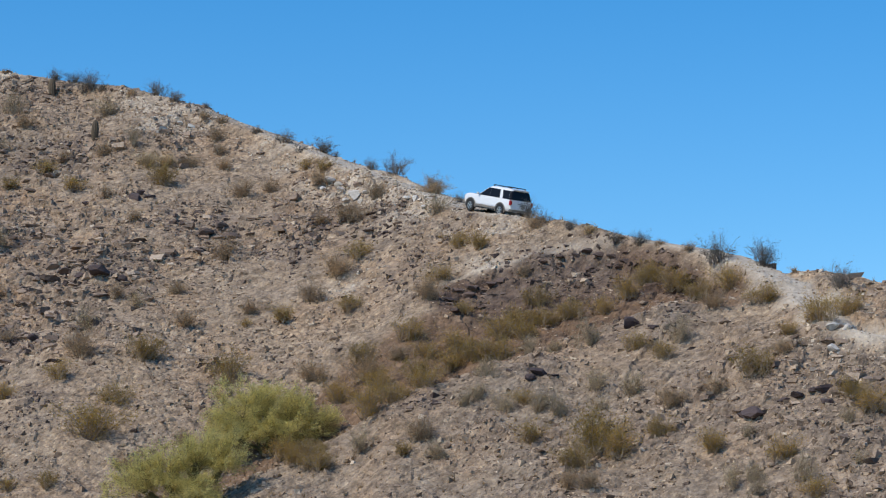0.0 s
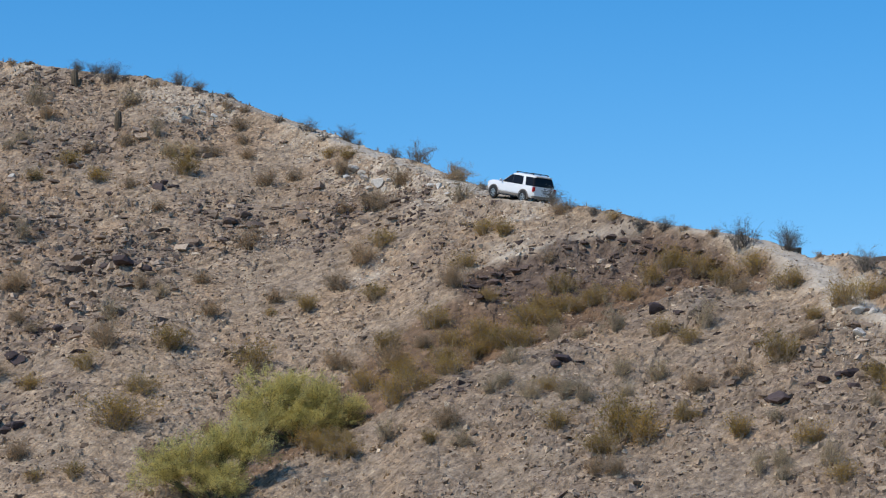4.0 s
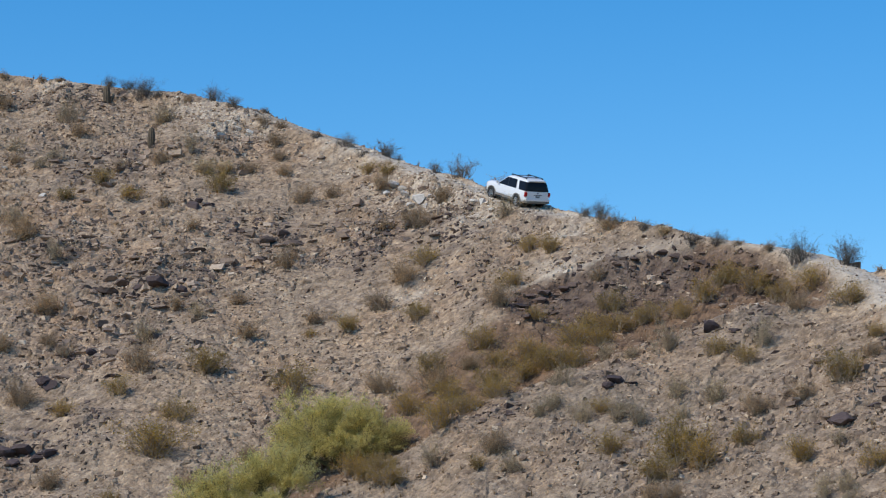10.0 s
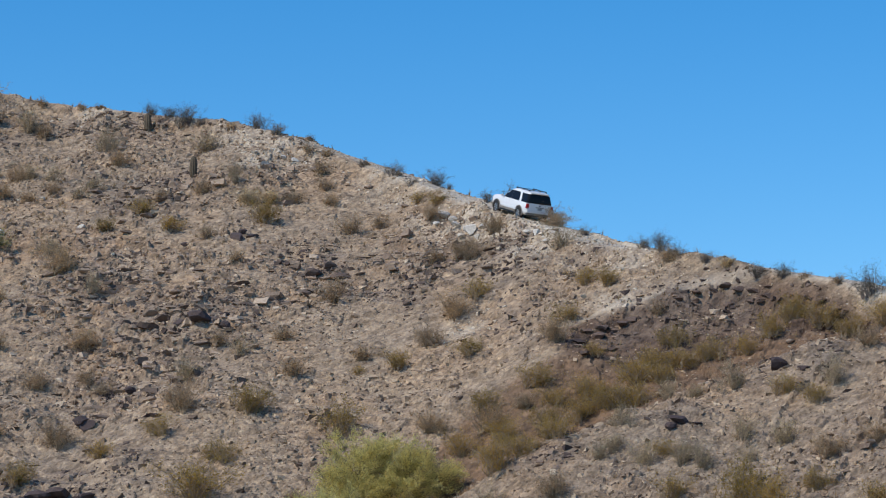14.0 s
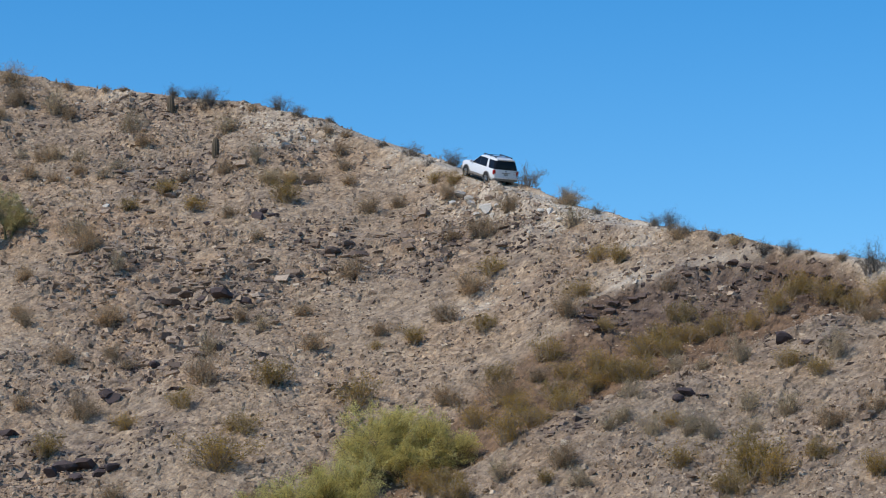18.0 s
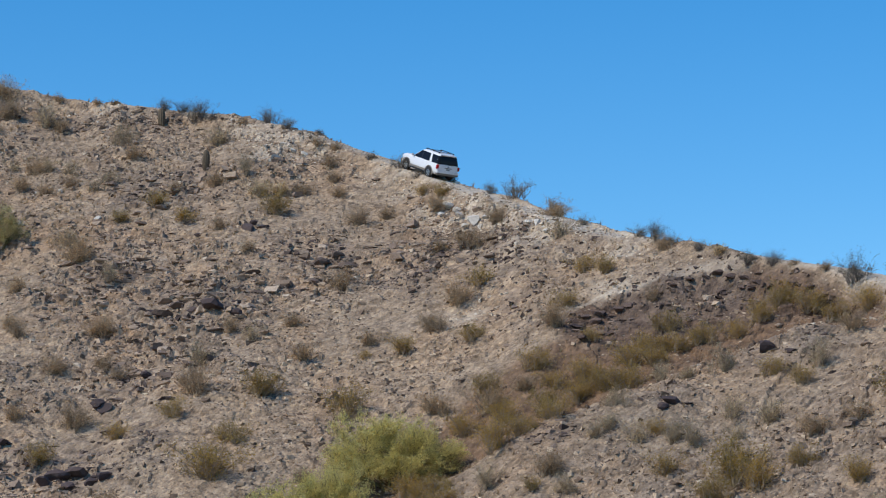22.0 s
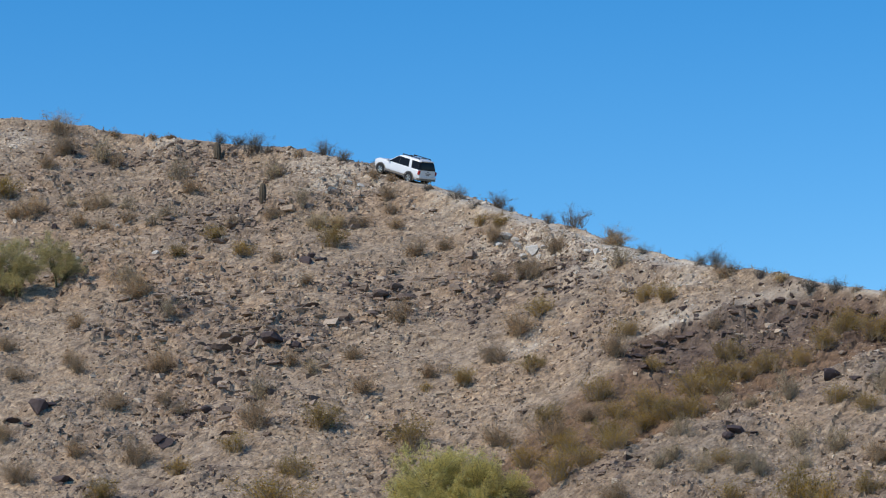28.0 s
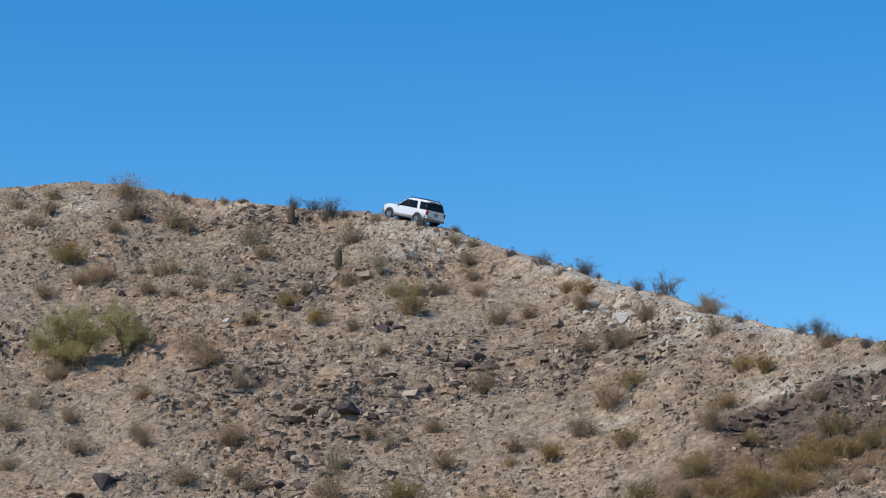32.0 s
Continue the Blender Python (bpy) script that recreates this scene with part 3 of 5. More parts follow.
# ---- shrubs: built once a kind, 1 m wide, then copied ----
class Strands:
    """Collects thin tapered branches and small leaves for one mesh each."""

    def __init__(self, seed):
        self.rng = np.random.default_rng(seed)
        self.wood, self.wood_f, self.leaf = [], [], []

    def branch(self, points, r0, r1):
        base = len(self.wood)
        pts = np.asarray(points)
        n = len(pts)
        for i, p in enumerate(pts):
            d = pts[min(i + 1, n - 1)] - pts[max(i - 1, 0)]
            d = d / (np.linalg.norm(d) + 1e-9)
            a = np.cross(d, (0.31, 0.87, 0.37))
            a /= np.linalg.norm(a) + 1e-9
            b = np.cross(d, a)
            r = r0 + (r1 - r0) * i / (n - 1)
            for k in range(3):
                self.wood.append(p + r * (math.cos(k * 2.0944) * a + math.sin(k * 2.0944) * b))
        for i in range(n - 1):
            for k in range(3):
                q = base + 3 * i
                self.wood_f.append((q + k, q + (k + 1) % 3, q + 3 + (k + 1) % 3, q + 3 + k))

    def leaves(self, at, way, size, count, scatter):
        rng = self.rng
        c = np.asarray(at) + rng.normal(0, scatter, (count, 3))
        d = np.asarray(way) + rng.normal(0, 0.6, (count, 3))
        d /= np.sqrt((d * d).sum(1, keepdims=True)) + 1e-9
        e = rng.normal(0, 1, (count, 3))
        side = np.stack([d[:, 1] * e[:, 2] - d[:, 2] * e[:, 1], d[:, 2] * e[:, 0] - d[:, 0] * e[:, 2], d[:, 0] * e[:, 1] - d[:, 1] * e[:, 0]], 1)
        side /= np.sqrt((side * side).sum(1, keepdims=True)) + 1e-9
        h = size * rng.uniform(0.6, 1.4, (count, 1))
        self.leaf.append(np.stack([c - d * h, c + side * h * 0.36, c + d * h, c - side * h * 0.36], 1).reshape(-1, 3))

    def leaf_mesh(self, name, material):
        verts = np.concatenate(self.leaf)
        return mesh_from(name, verts, np.arange(len(verts)).reshape(-1, 4), material)

    def meshes(self, wood, leaf):
        return mesh_from("branchwork", self.wood, self.wood_f, wood), self.leaf_mesh("foliage", leaf)


def shrub_meshes(seed, stems, tall, upright, per_twig, leaf_size, wood, leaf, thick=0.011):
    """A shrub of a few overlapping clumps, each a fan of forked stems from its own foot."""
    g = Strands(seed)
    rng = g.rng
    clumps = [(0.0, 0.0, 1.0)] + [(rng.uniform(-0.26, 0.26), rng.uniform(-0.2, 0.2), rng.uniform(0.45, 0.8)) for _ in range(3)]
    for n in range(stems):
        fx, fy, share = clumps[n % len(clumps)] if n % 3 else clumps[0]
        turn = rng.uniform(0, 2 * np.pi)
        out = rng.uniform(0.06, 0.52) * share * (0.55 if rng.random() < upright * 0.4 else 1.0)
        top = tall * share * rng.uniform(0.5, 1.12) * (1.05 - 0.75 * out * (1 - upright))
        ex, ey = out * math.cos(turn), out * math.sin(turn)
        sway = rng.normal(0, 0.04, (2, 3))
        foot = np.array((fx, fy, 0.0))
        pts = [foot + (ex * 0.06, ey * 0.06, -0.06), foot + np.array((ex * 0.38, ey * 0.38, top * 0.45)) + sway[0], foot + np.array((ex * 0.75, ey * 0.75, top * 0.8)) + sway[1], foot + (ex, ey, top)]
        g.branch(pts, thick, thick * 0.3)
        for _ in range(4):
            s = rng.uniform(0.08, 1.0)
            k = min(int(s * 3), 2)
            p = pts[k] + (pts[k + 1] - pts[k]) * (s * 3 - k)
            w = np.array((ex, ey, 0.25 * top + 0.2)) * 0.5 + rng.normal(0, 0.3, 3)
            w[2] = abs(w[2]) * (0.5 + upright)
            q = p + w / (np.linalg.norm(w) + 1e-9) * rng.uniform(0.08, 0.2)
            g.branch([p, (p + q) / 2 + rng.normal(0, 0.012, 3), q], thick * 0.5, thick * 0.2)
            for f in (0.35, 0.7, 1.0):
                g.leaves(p + (q - p) * f, w, leaf_size, per_twig, 0.04)
    return g.meshes(wood, leaf)


def shrub_kind(name, label, group, variants, *args):
    made = []
    for k in range(variants):
        wood, leaf = shrub_meshes(100 * len(SHRUBS) + k, *args)
        made.append((wood, leaf))
    SHRUBS[name] = (made, label, group)


SHRUBS = {}
shrub_kind("creosote_bush", "wispy grey-green creosote bush on the hill", "creosote bushes", 5, 60, 0.52, 0.45, 3, 0.012, DARK_TWIG, CREOSOTE, 0.006)
shrub_kind("olive_shrub", "yellow-olive desert shrub on dry ground", "olive shrubs", 5, 52, 0.52, 0.45, 6, 0.015, TWIG, OLIVE, 0.008)
shrub_kind("dry_shrub", "dry brown leafless desert shrub on gravel", "dry shrubs", 5, 50, 0.48, 0.4, 5, 0.015, TWIG, DRY, 0.008)
shrub_kind("grey_shrub", "sparse grey twiggy desert shrub on gravel", "grey shrubs", 4, 42, 0.58, 0.6, 3, 0.015, TWIG, GREY, 0.008)
shrub_kind("straw_tuft", "pale straw-coloured dry grass clump on sand", "straw clumps", 2, 60, 0.34, 0.5, 4, 0.016, TWIG, STRAW, 0.006)


def shrubs(kind, rows):
    """rows of x, y, width: shrubs of one kind on the ground."""
    made, label, group = SHRUBS[kind]
    rng = random.Random(len(rows) + len(kind) * 31 + int(abs(rows[0][0]) * 10))
    for x, y, w in rows:
        wood, leaf = made[rng.randrange(len(made))]
        root = new(kind)
        root.matrix_world = pose(x, y, on_ground(x, y, 0.02), rng.uniform(-6, 6), rng.uniform(-6, 6), rng.uniform(0, 360))
        k = 1.38 if kind == "creosote_bush" else 1.3
        root.scale = (k * w, k * w, k * w * rng.uniform(0.8, 1.1))
        tagged(root, ("large " if w > 2.4 else "low " if w < 1.0 else "") + label, "shrub", group)
        part("branchwork", wood, None, root)
        part("foliage", leaf, None, root)


# ---- palo verde trees ----
def palo_verde(x, y, lobes, seed, label, density=1.0, leaf=LIME):
    """A many-stemmed desert tree; each lobe of its crown is x, y, z of the middle, half width and half height."""
    rng = np.random.default_rng(seed)
    root = new("palo_verde_tree")
    root.matrix_world = pose(x, y, on_ground(x, y, 0.1))
    tagged(root, label, "tree", "palo verde trees")
    trunk = Strands(seed)
    crown = Strands(seed + 1)
    for cx, cy, cz, wide, tall in lobes:
        fork = np.array((0.45 * cx, 0.45 * cy, max(0.3, 0.45 * cz)))
        trunk.branch([(0.1 * np.sign(cx), 0.1 * np.sign(cy), -0.2), 0.5 * fork + rng.normal(0, 0.08, 3), fork], 0.11, 0.06)
        limb = Strands(seed + 10 + int(100 * abs(cx)))
        mid = np.array((cx, cy, cz))
        for _ in range(int(34 * density * max(0.6, wide / 2))):
            way = rng.normal(0, 1, 3)
            way /= np.linalg.norm(way)
            if way[2] < -0.55:
                way[2] *= -1
            bulge = 0.80 + 0.17 * math.sin(5 * way[0] + seed) + 0.17 * math.sin(4 * way[2] - 3 * way[1] + cx)
            tip = mid + way * (wide, wide, tall) * bulge * rng.uniform(0.72, 1.06)
            tip[2] = max(tip[2], 0.25)
            knee = fork + (mid - fork) * rng.uniform(0.2, 0.9) + rng.normal(0, 0.12, 3)
            limb.branch([fork, (fork + knee) / 2 + rng.normal(0, 0.06, 3), knee, tip], 0.032, 0.008)
            for _ in range(13):
                s = rng.uniform(0.35, 1.0)
                p = knee + (tip - knee) * s
                w = rng.normal(0, 0.75, 3) + way * 0.9 + (0, 0, 0.35)
                w /= np.linalg.norm(w)
                q = p + w * rng.uniform(0.25, 0.62)
                limb.branch([p, (p + q) / 2 + rng.normal(0, 0.03, 3), q], 0.010, 0.003)
                for f in (0.35, 0.65, 0.9, 1.1):
                    crown.leaves(p + (q - p) * f, w, 0.045, 8, 0.10)
        part("limb", mesh_from("limb", limb.wood, limb.wood_f, BARK), BARK, root)
    part("trunk", mesh_from("trunk", trunk.wood, trunk.wood_f, BARK), BARK, root, "dark green-brown forked trunk")
    part("crown", crown.leaf_mesh("crown", leaf), leaf, root, "fine yellow-green airy crown")


def cactus(x, y, tall, radius, lean):
    """A short columnar cactus with ribs and a domed top."""
    bm = bmesh.new()
    rings, around = 12, 24
    verts = []
    for i in range(rings + 1):
        f = i / rings
        swell = radius * (0.82 + 0.3 * math.sin(math.pi * min(f * 1.1, 1))) * (math.sqrt(max(0.02, 1 - ((f - 0.8) / 0.2) ** 2)) if f > 0.8 else 1)
        verts.append([bm.verts.new((swell * (1 + 0.05 * math.cos(12 * a)) * math.cos(a), swell * (1 + 0.05 * math.cos(12 * a)) * math.sin(a), f * tall - 0.1)) for a in (2 * math.pi * k / around for k in range(around))])
    for i in range(rings):
        for k in range(around):
            bm.faces.new((verts[i][k], verts[i][(k + 1) % around], verts[i + 1][(k + 1) % around], verts[i + 1][k]))
    bm.faces.new(verts[-1])
    me = bpy.data.meshes.new("barrel_cactus")
    bm.to_mesh(me)
    bm.free()
    me.materials.append(CACTUS)
    ob = new("barrel_cactus", me)
    ob.matrix_world = pose(x, y, on_ground(x, y), lean, lean * 0.6, 0)
    tagged(ob, "short dark olive ribbed barrel cactus on the slope", "cactus", "cacti")


# ---- shrubs on the hill: x, y, width ----
shrubs("creosote_bush", [(-31.3, 219.3, 1.45), (-29.6, 218.3, 1.44), (-28.0, 216.7, 2.15), (-26.9, 216.2, 1.07), (-22.8, 216.4, 1.69), (-20.8, 212.2, 1.48), (-18.5, 212.3, 0.78), (-14.0, 204.0, 0.94), (-11.8, 201.3, 1.52), (-10.4, 199.2, 0.84), (-9.0, 200.7, 1.77), (-7.9, 199.3, 0.75), (-5.2, 194.5, 1.11), (-3.3, 191.4, 1.86), (1.2, 181.9, 0.99), (4.4, 177.8, 1.23), (5.3, 172.9, 1.55), (6.3, 171.6, 1.00), (7.9, 169.4, 0.99), (10.4, 166.3, 1.32), (11.7, 165.4, 1.45), (16.0, 159.8, 2.00), (18.4, 158.9, 1.86), (21.7, 151.5, 1.78)])
shrubs("olive_shrub", [(-46.4, 210.0, 3.02), (-31.1, 197.0, 1.42), (-29.6, 160.4, 1.88), (-29.0, 199.6, 1.97), (-26.5, 196.3, 1.61), (-25.6, 162.4, 1.51), (-23.3, 151.0, 1.20), (-22.4, 163.7, 1.65), (-21.3, 150.9, 1.44), (-20.2, 196.6, 2.32), (-19.7, 156.8, 3.52), (-18.6, 160.4, 1.99), (-17.5, 166.0, 2.40), (-12.5, 163.0, 2.54), (-12.1, 170.6, 0.96), (-9.9, 196.8, 1.44), (-9.7, 170.4, 1.88), (-8.6, 152.7, 2.24), (-8.5, 194.6, 1.55), (-7.8, 148.3, 1.41), (-7.0, 149.3, 1.60), (-6.5, 147.4, 2.01), (-5.9, 158.8, 1.79), (-5.8, 169.0, 1.96), (-5.5, 176.4, 2.13), (-4.3, 161.3, 1.93), (-3.7, 150.8, 2.28), (-3.4, 157.8, 1.91), (-2.7, 151.8, 1.83), (-1.9, 145.6, 1.15)])
shrubs("olive_shrub", [(-1.9, 161.9, 2.01), (-1.2, 156.8, 2.37), (-0.9, 151.7, 1.83), (-0.9, 159.9, 1.85), (-0.2, 168.5, 1.76), (0.5, 158.2, 2.02), (0.7, 160.2, 1.94), (0.9, 173.2, 1.92), (1.2, 163.6, 1.32), (1.6, 158.3, 1.70), (2.3, 171.0, 1.65), (2.6, 157.5, 1.91), (3.3, 157.1, 2.00), (3.4, 160.1, 2.37), (4.3, 161.1, 1.95), (4.4, 148.3, 1.35), (4.5, 144.1, 1.65), (4.6, 159.3, 1.72), (5.6, 161.1, 1.82), (5.7, 163.4, 1.83), (6.5, 160.9, 1.48), (6.9, 140.5, 2.03), (7.5, 161.1, 1.74), (7.7, 142.2, 2.82), (8.8, 140.5, 2.23), (9.3, 160.5, 1.67), (10.5, 151.4, 1.51), (10.6, 160.8, 1.74), (11.1, 141.5, 1.58), (11.7, 162.2, 1.50)])
shrubs("olive_shrub", [(11.8, 149.9, 1.56), (12.4, 162.8, 1.99), (13.3, 160.6, 1.87), (13.5, 138.2, 1.72), (14.8, 159.0, 1.86), (16.0, 144.1, 2.16), (16.3, 157.4, 2.10), (16.6, 135.2, 1.85), (17.5, 130.9, 1.64), (17.7, 152.9, 2.04), (18.5, 147.3, 1.35), (20.1, 146.9, 2.21), (20.4, 138.4, 1.68), (21.1, 135.9, 1.88), (21.7, 149.1, 1.87)])
shrubs("dry_shrub", [(-53.1, 221.9, 1.53), (-50.4, 216.4, 1.83), (-50.4, 222.7, 1.71), (-50.1, 220.3, 1.86), (-46.5, 203.0, 1.94), (-44.6, 222.7, 2.80), (-44.5, 205.5, 1.45), (-44.1, 215.5, 1.70), (-43.6, 206.0, 2.62), (-43.3, 218.0, 2.50), (-43.0, 207.4, 1.98), (-42.2, 189.2, 2.01), (-41.7, 174.5, 1.57), (-40.1, 222.4, 1.02), (-39.5, 181.3, 1.64), (-39.5, 204.0, 1.90), (-39.0, 207.8, 1.94), (-39.0, 216.8, 1.80), (-38.6, 194.0, 2.08), (-38.1, 176.9, 1.74), (-37.5, 203.2, 1.68), (-36.8, 168.0, 1.64), (-36.8, 221.3, 0.92), (-35.9, 204.2, 1.48), (-35.5, 221.0, 0.83), (-35.4, 183.8, 1.74), (-34.7, 163.0, 2.12), (-34.7, 177.9, 1.46), (-34.0, 176.5, 1.57), (-32.6, 188.8, 2.90)])
shrubs("dry_shrub", [(-32.0, 165.8, 1.69), (-32.0, 209.1, 2.16), (-30.9, 172.1, 2.03), (-28.9, 177.0, 2.45), (-28.4, 165.1, 2.27), (-28.0, 172.7, 1.47), (-27.9, 202.3, 1.37), (-26.9, 171.2, 1.32), (-25.0, 201.7, 1.86), (-24.9, 154.6, 1.81), (-24.5, 214.5, 1.06), (-23.6, 193.4, 1.78), (-21.7, 166.7, 2.62), (-21.1, 188.5, 1.46), (-20.6, 175.6, 1.56), (-18.6, 200.2, 1.88), (-18.2, 208.3, 1.14), (-17.3, 153.7, 1.28), (-17.0, 176.4, 1.78), (-16.9, 204.1, 1.75), (-16.9, 207.6, 1.14), (-16.5, 201.8, 1.48), (-15.9, 171.1, 1.93), (-15.9, 199.5, 1.46), (-14.5, 156.6, 1.49), (-14.3, 181.8, 2.42), (-14.1, 193.7, 2.16), (-12.2, 194.4, 1.58), (-11.9, 172.3, 1.59), (-8.8, 192.3, 1.56)])
shrubs("dry_shrub", [(-8.3, 185.2, 1.72), (-8.0, 172.5, 1.90), (-7.5, 161.8, 1.87), (-6.7, 175.1, 2.39), (-6.5, 156.1, 1.68), (-6.1, 183.8, 2.30), (-4.5, 186.7, 2.12), (-4.3, 159.7, 2.74), (-2.5, 160.1, 1.74), (-1.0, 146.5, 2.15), (-0.8, 165.6, 1.92), (-0.7, 186.1, 1.71), (-0.6, 184.8, 1.94), (4.9, 166.8, 1.27), (5.8, 171.4, 1.61), (6.4, 138.5, 1.60), (7.3, 137.2, 1.59), (11.9, 144.3, 1.97), (12.9, 164.3, 0.76), (14.2, 143.8, 1.67), (14.5, 162.3, 0.95), (14.9, 153.5, 1.79), (17.8, 144.6, 1.27), (19.9, 156.9, 0.59)])
shrubs("grey_shrub", [(-42.8, 180.0, 1.97), (-42.1, 182.9, 1.86), (-41.0, 209.0, 1.47), (-39.9, 217.0, 2.33), (-38.0, 207.5, 1.63), (-36.3, 206.6, 1.50), (-33.7, 191.3, 2.28), (-33.7, 202.8, 1.46), (-33.4, 212.6, 2.20), (-33.0, 204.3, 1.76), (-29.7, 184.9, 1.74), (-26.2, 211.8, 2.27), (-22.9, 202.7, 1.74), (-22.0, 170.5, 1.93), (-19.1, 174.1, 1.48), (-4.2, 147.5, 1.64), (-0.3, 179.7, 1.89), (-0.2, 144.9, 1.38), (1.2, 148.9, 1.36), (1.9, 149.5, 1.37), (2.4, 151.2, 1.62), (3.3, 147.9, 1.64), (4.9, 156.2, 1.49), (5.1, 147.2, 1.64), (6.1, 146.5, 1.63), (6.2, 154.6, 1.28), (8.2, 148.3, 1.83), (8.2, 153.5, 1.90), (8.3, 146.6, 1.28), (10.1, 147.2, 1.82)])
shrubs("grey_shrub", [(12.9, 151.3, 1.70), (13.9, 134.0, 1.33), (14.9, 134.2, 1.28), (15.0, 132.5, 1.37), (15.3, 138.3, 1.09), (17.2, 132.4, 1.54), (19.8, 136.1, 1.14), (19.9, 132.4, 1.00)])
shrubs("straw_tuft", [(-21.8, 200.1, 2.05), (-20.2, 200.2, 1.64), (8.9, 168.3, 1.19)])

# ---- boulders: x, y, width ----
boulders([(-41.2, 204.0, 0.83), (-36.4, 170.0, 1.09), (-35.5, 169.6, 0.74), (-35.2, 170.6, 1.50), (-34.7, 171.3, 0.82), (-32.1, 163.0, 1.43), (-31.7, 163.2, 0.65), (-28.7, 157.9, 1.38), (-28.1, 158.7, 1.57), (-27.2, 157.5, 1.43), (-27.1, 166.6, 1.39), (-27.1, 166.9, 1.32), (-26.9, 159.2, 1.76), (-26.2, 157.7, 1.25), (-26.1, 179.2, 0.86), (-25.4, 157.5, 1.18), (-25.1, 170.9, 0.88), (-25.0, 193.0, 0.77), (-24.9, 170.7, 0.95), (-23.6, 166.8, 0.79), (-23.5, 178.8, 0.92), (-23.1, 166.5, 0.72), (-22.0, 178.3, 1.77), (-21.5, 193.1, 1.16), (-21.3, 193.7, 0.85), (-21.2, 177.3, 0.84), (-20.9, 178.0, 1.20), (-20.8, 179.7, 0.71), (-20.6, 193.5, 0.93), (-8.0, 185.0, 0.95)], BASALT, "dark purple-grey basalt boulder on the slope", "dark boulders", flat=0.72, sink=0.1, big=1.22)
boulders([(4.7, 150.2, 0.73), (5.2, 150.9, 1.38), (5.9, 150.6, 0.73), (8.7, 143.9, 0.64), (9.3, 144.0, 0.82), (10.3, 153.8, 1.41), (11.7, 152.7, 0.75), (15.3, 140.3, 0.80), (15.7, 140.1, 1.48), (17.3, 140.4, 0.69), (17.8, 140.2, 0.80), (18.7, 140.0, 0.69), (19.2, 138.6, 0.76), (19.4, 140.2, 1.20), (20.0, 140.1, 0.86), (20.6, 139.5, 1.20)], BASALT, "dark purple-grey basalt boulder on the slope", "dark boulders", flat=0.72, sink=0.1, big=1.22)
boulders([(-27.0, 179.5, 0.93), (-25.2, 179.4, 1.64), (-24.2, 179.7, 1.29), (-23.9, 181.7, 0.87), (-17.4, 187.2, 0.82), (-16.2, 186.8, 1.34), (-16.0, 182.5, 0.80), (-15.2, 187.5, 1.12), (-14.1, 186.2, 1.55)], BROWN_ROCK, "weathered brown rock slab on the slope", "brown rocks", flat=0.6, sink=0.1, big=1.4)
boulders([(-50.5, 221.7, 1.04), (-48.4, 221.8, 0.86), (-41.3, 204.4, 0.94), (-40.7, 199.4, 1.00), (-35.1, 220.0, 1.18), (-34.5, 187.3, 1.07), (-33.7, 201.7, 1.16), (-33.4, 219.6, 1.26), (-33.0, 204.4, 1.56), (-33.0, 188.7, 1.22), (-32.3, 175.6, 1.00), (-32.1, 203.5, 1.32), (-31.7, 187.4, 1.21), (-30.9, 180.8, 1.17), (-30.8, 202.7, 1.16), (-30.6, 187.6, 1.43), (-30.2, 202.2, 1.68), (-30.0, 205.0, 1.41), (-29.9, 198.0, 1.24), (-29.6, 189.9, 1.08), (-28.7, 203.6, 1.44), (-28.4, 199.0, 1.49), (-28.3, 204.6, 1.17), (-28.2, 180.5, 0.97), (-28.0, 177.7, 1.01), (-27.7, 187.1, 1.08), (-27.6, 204.7, 1.70), (-26.9, 177.6, 1.10), (-26.6, 187.2, 1.28), (-26.3, 204.5, 1.28)], TAN_ROCK, "weathered tan-grey rock on the slope", "tan rocks", flat=0.6)
boulders([(-26.2, 184.8, 1.15), (-26.1, 179.2, 1.11), (-25.4, 187.1, 1.32), (-25.3, 187.8, 1.07), (-25.3, 180.9, 1.27), (-24.5, 203.3, 1.10), (-23.7, 178.1, 0.95), (-23.6, 182.1, 0.98), (-20.2, 181.4, 0.90), (-19.6, 189.2, 0.78), (-18.6, 187.6, 1.01), (-17.7, 189.8, 0.86), (-15.8, 187.9, 0.77), (-15.1, 187.4, 1.31), (-15.0, 160.7, 0.85), (-14.7, 200.7, 0.91), (-14.4, 187.7, 1.00), (-13.5, 201.5, 0.83), (-11.7, 181.9, 0.97), (-10.7, 196.7, 0.97), (-10.1, 164.2, 0.67), (-9.4, 187.7, 0.93), (-7.8, 185.3, 0.84), (-4.7, 182.9, 0.90), (-4.3, 150.5, 0.67), (-3.7, 150.0, 0.73), (-3.6, 183.9, 0.91), (-3.5, 166.2, 0.68), (-3.2, 182.4, 0.97), (-2.8, 149.9, 0.79)], TAN_ROCK, "weathered tan-grey rock on the slope", "tan rocks", flat=0.6)
boulders([(-2.4, 180.8, 0.82), (-1.8, 149.7, 0.73), (-0.6, 150.1, 0.67), (-0.0, 150.7, 0.80), (1.2, 150.5, 0.73), (11.6, 160.1, 0.75), (12.2, 155.5, 0.73), (12.8, 157.2, 0.92), (13.1, 153.8, 0.72), (14.4, 152.4, 0.72), (15.6, 151.7, 0.89), (17.0, 149.0, 0.53), (17.4, 148.2, 0.52), (19.9, 145.8, 0.69), (20.2, 144.9, 0.86), (20.8, 145.5, 0.86), (20.9, 144.8, 1.03)], TAN_ROCK, "weathered tan-grey rock on the slope", "tan rocks", flat=0.6)
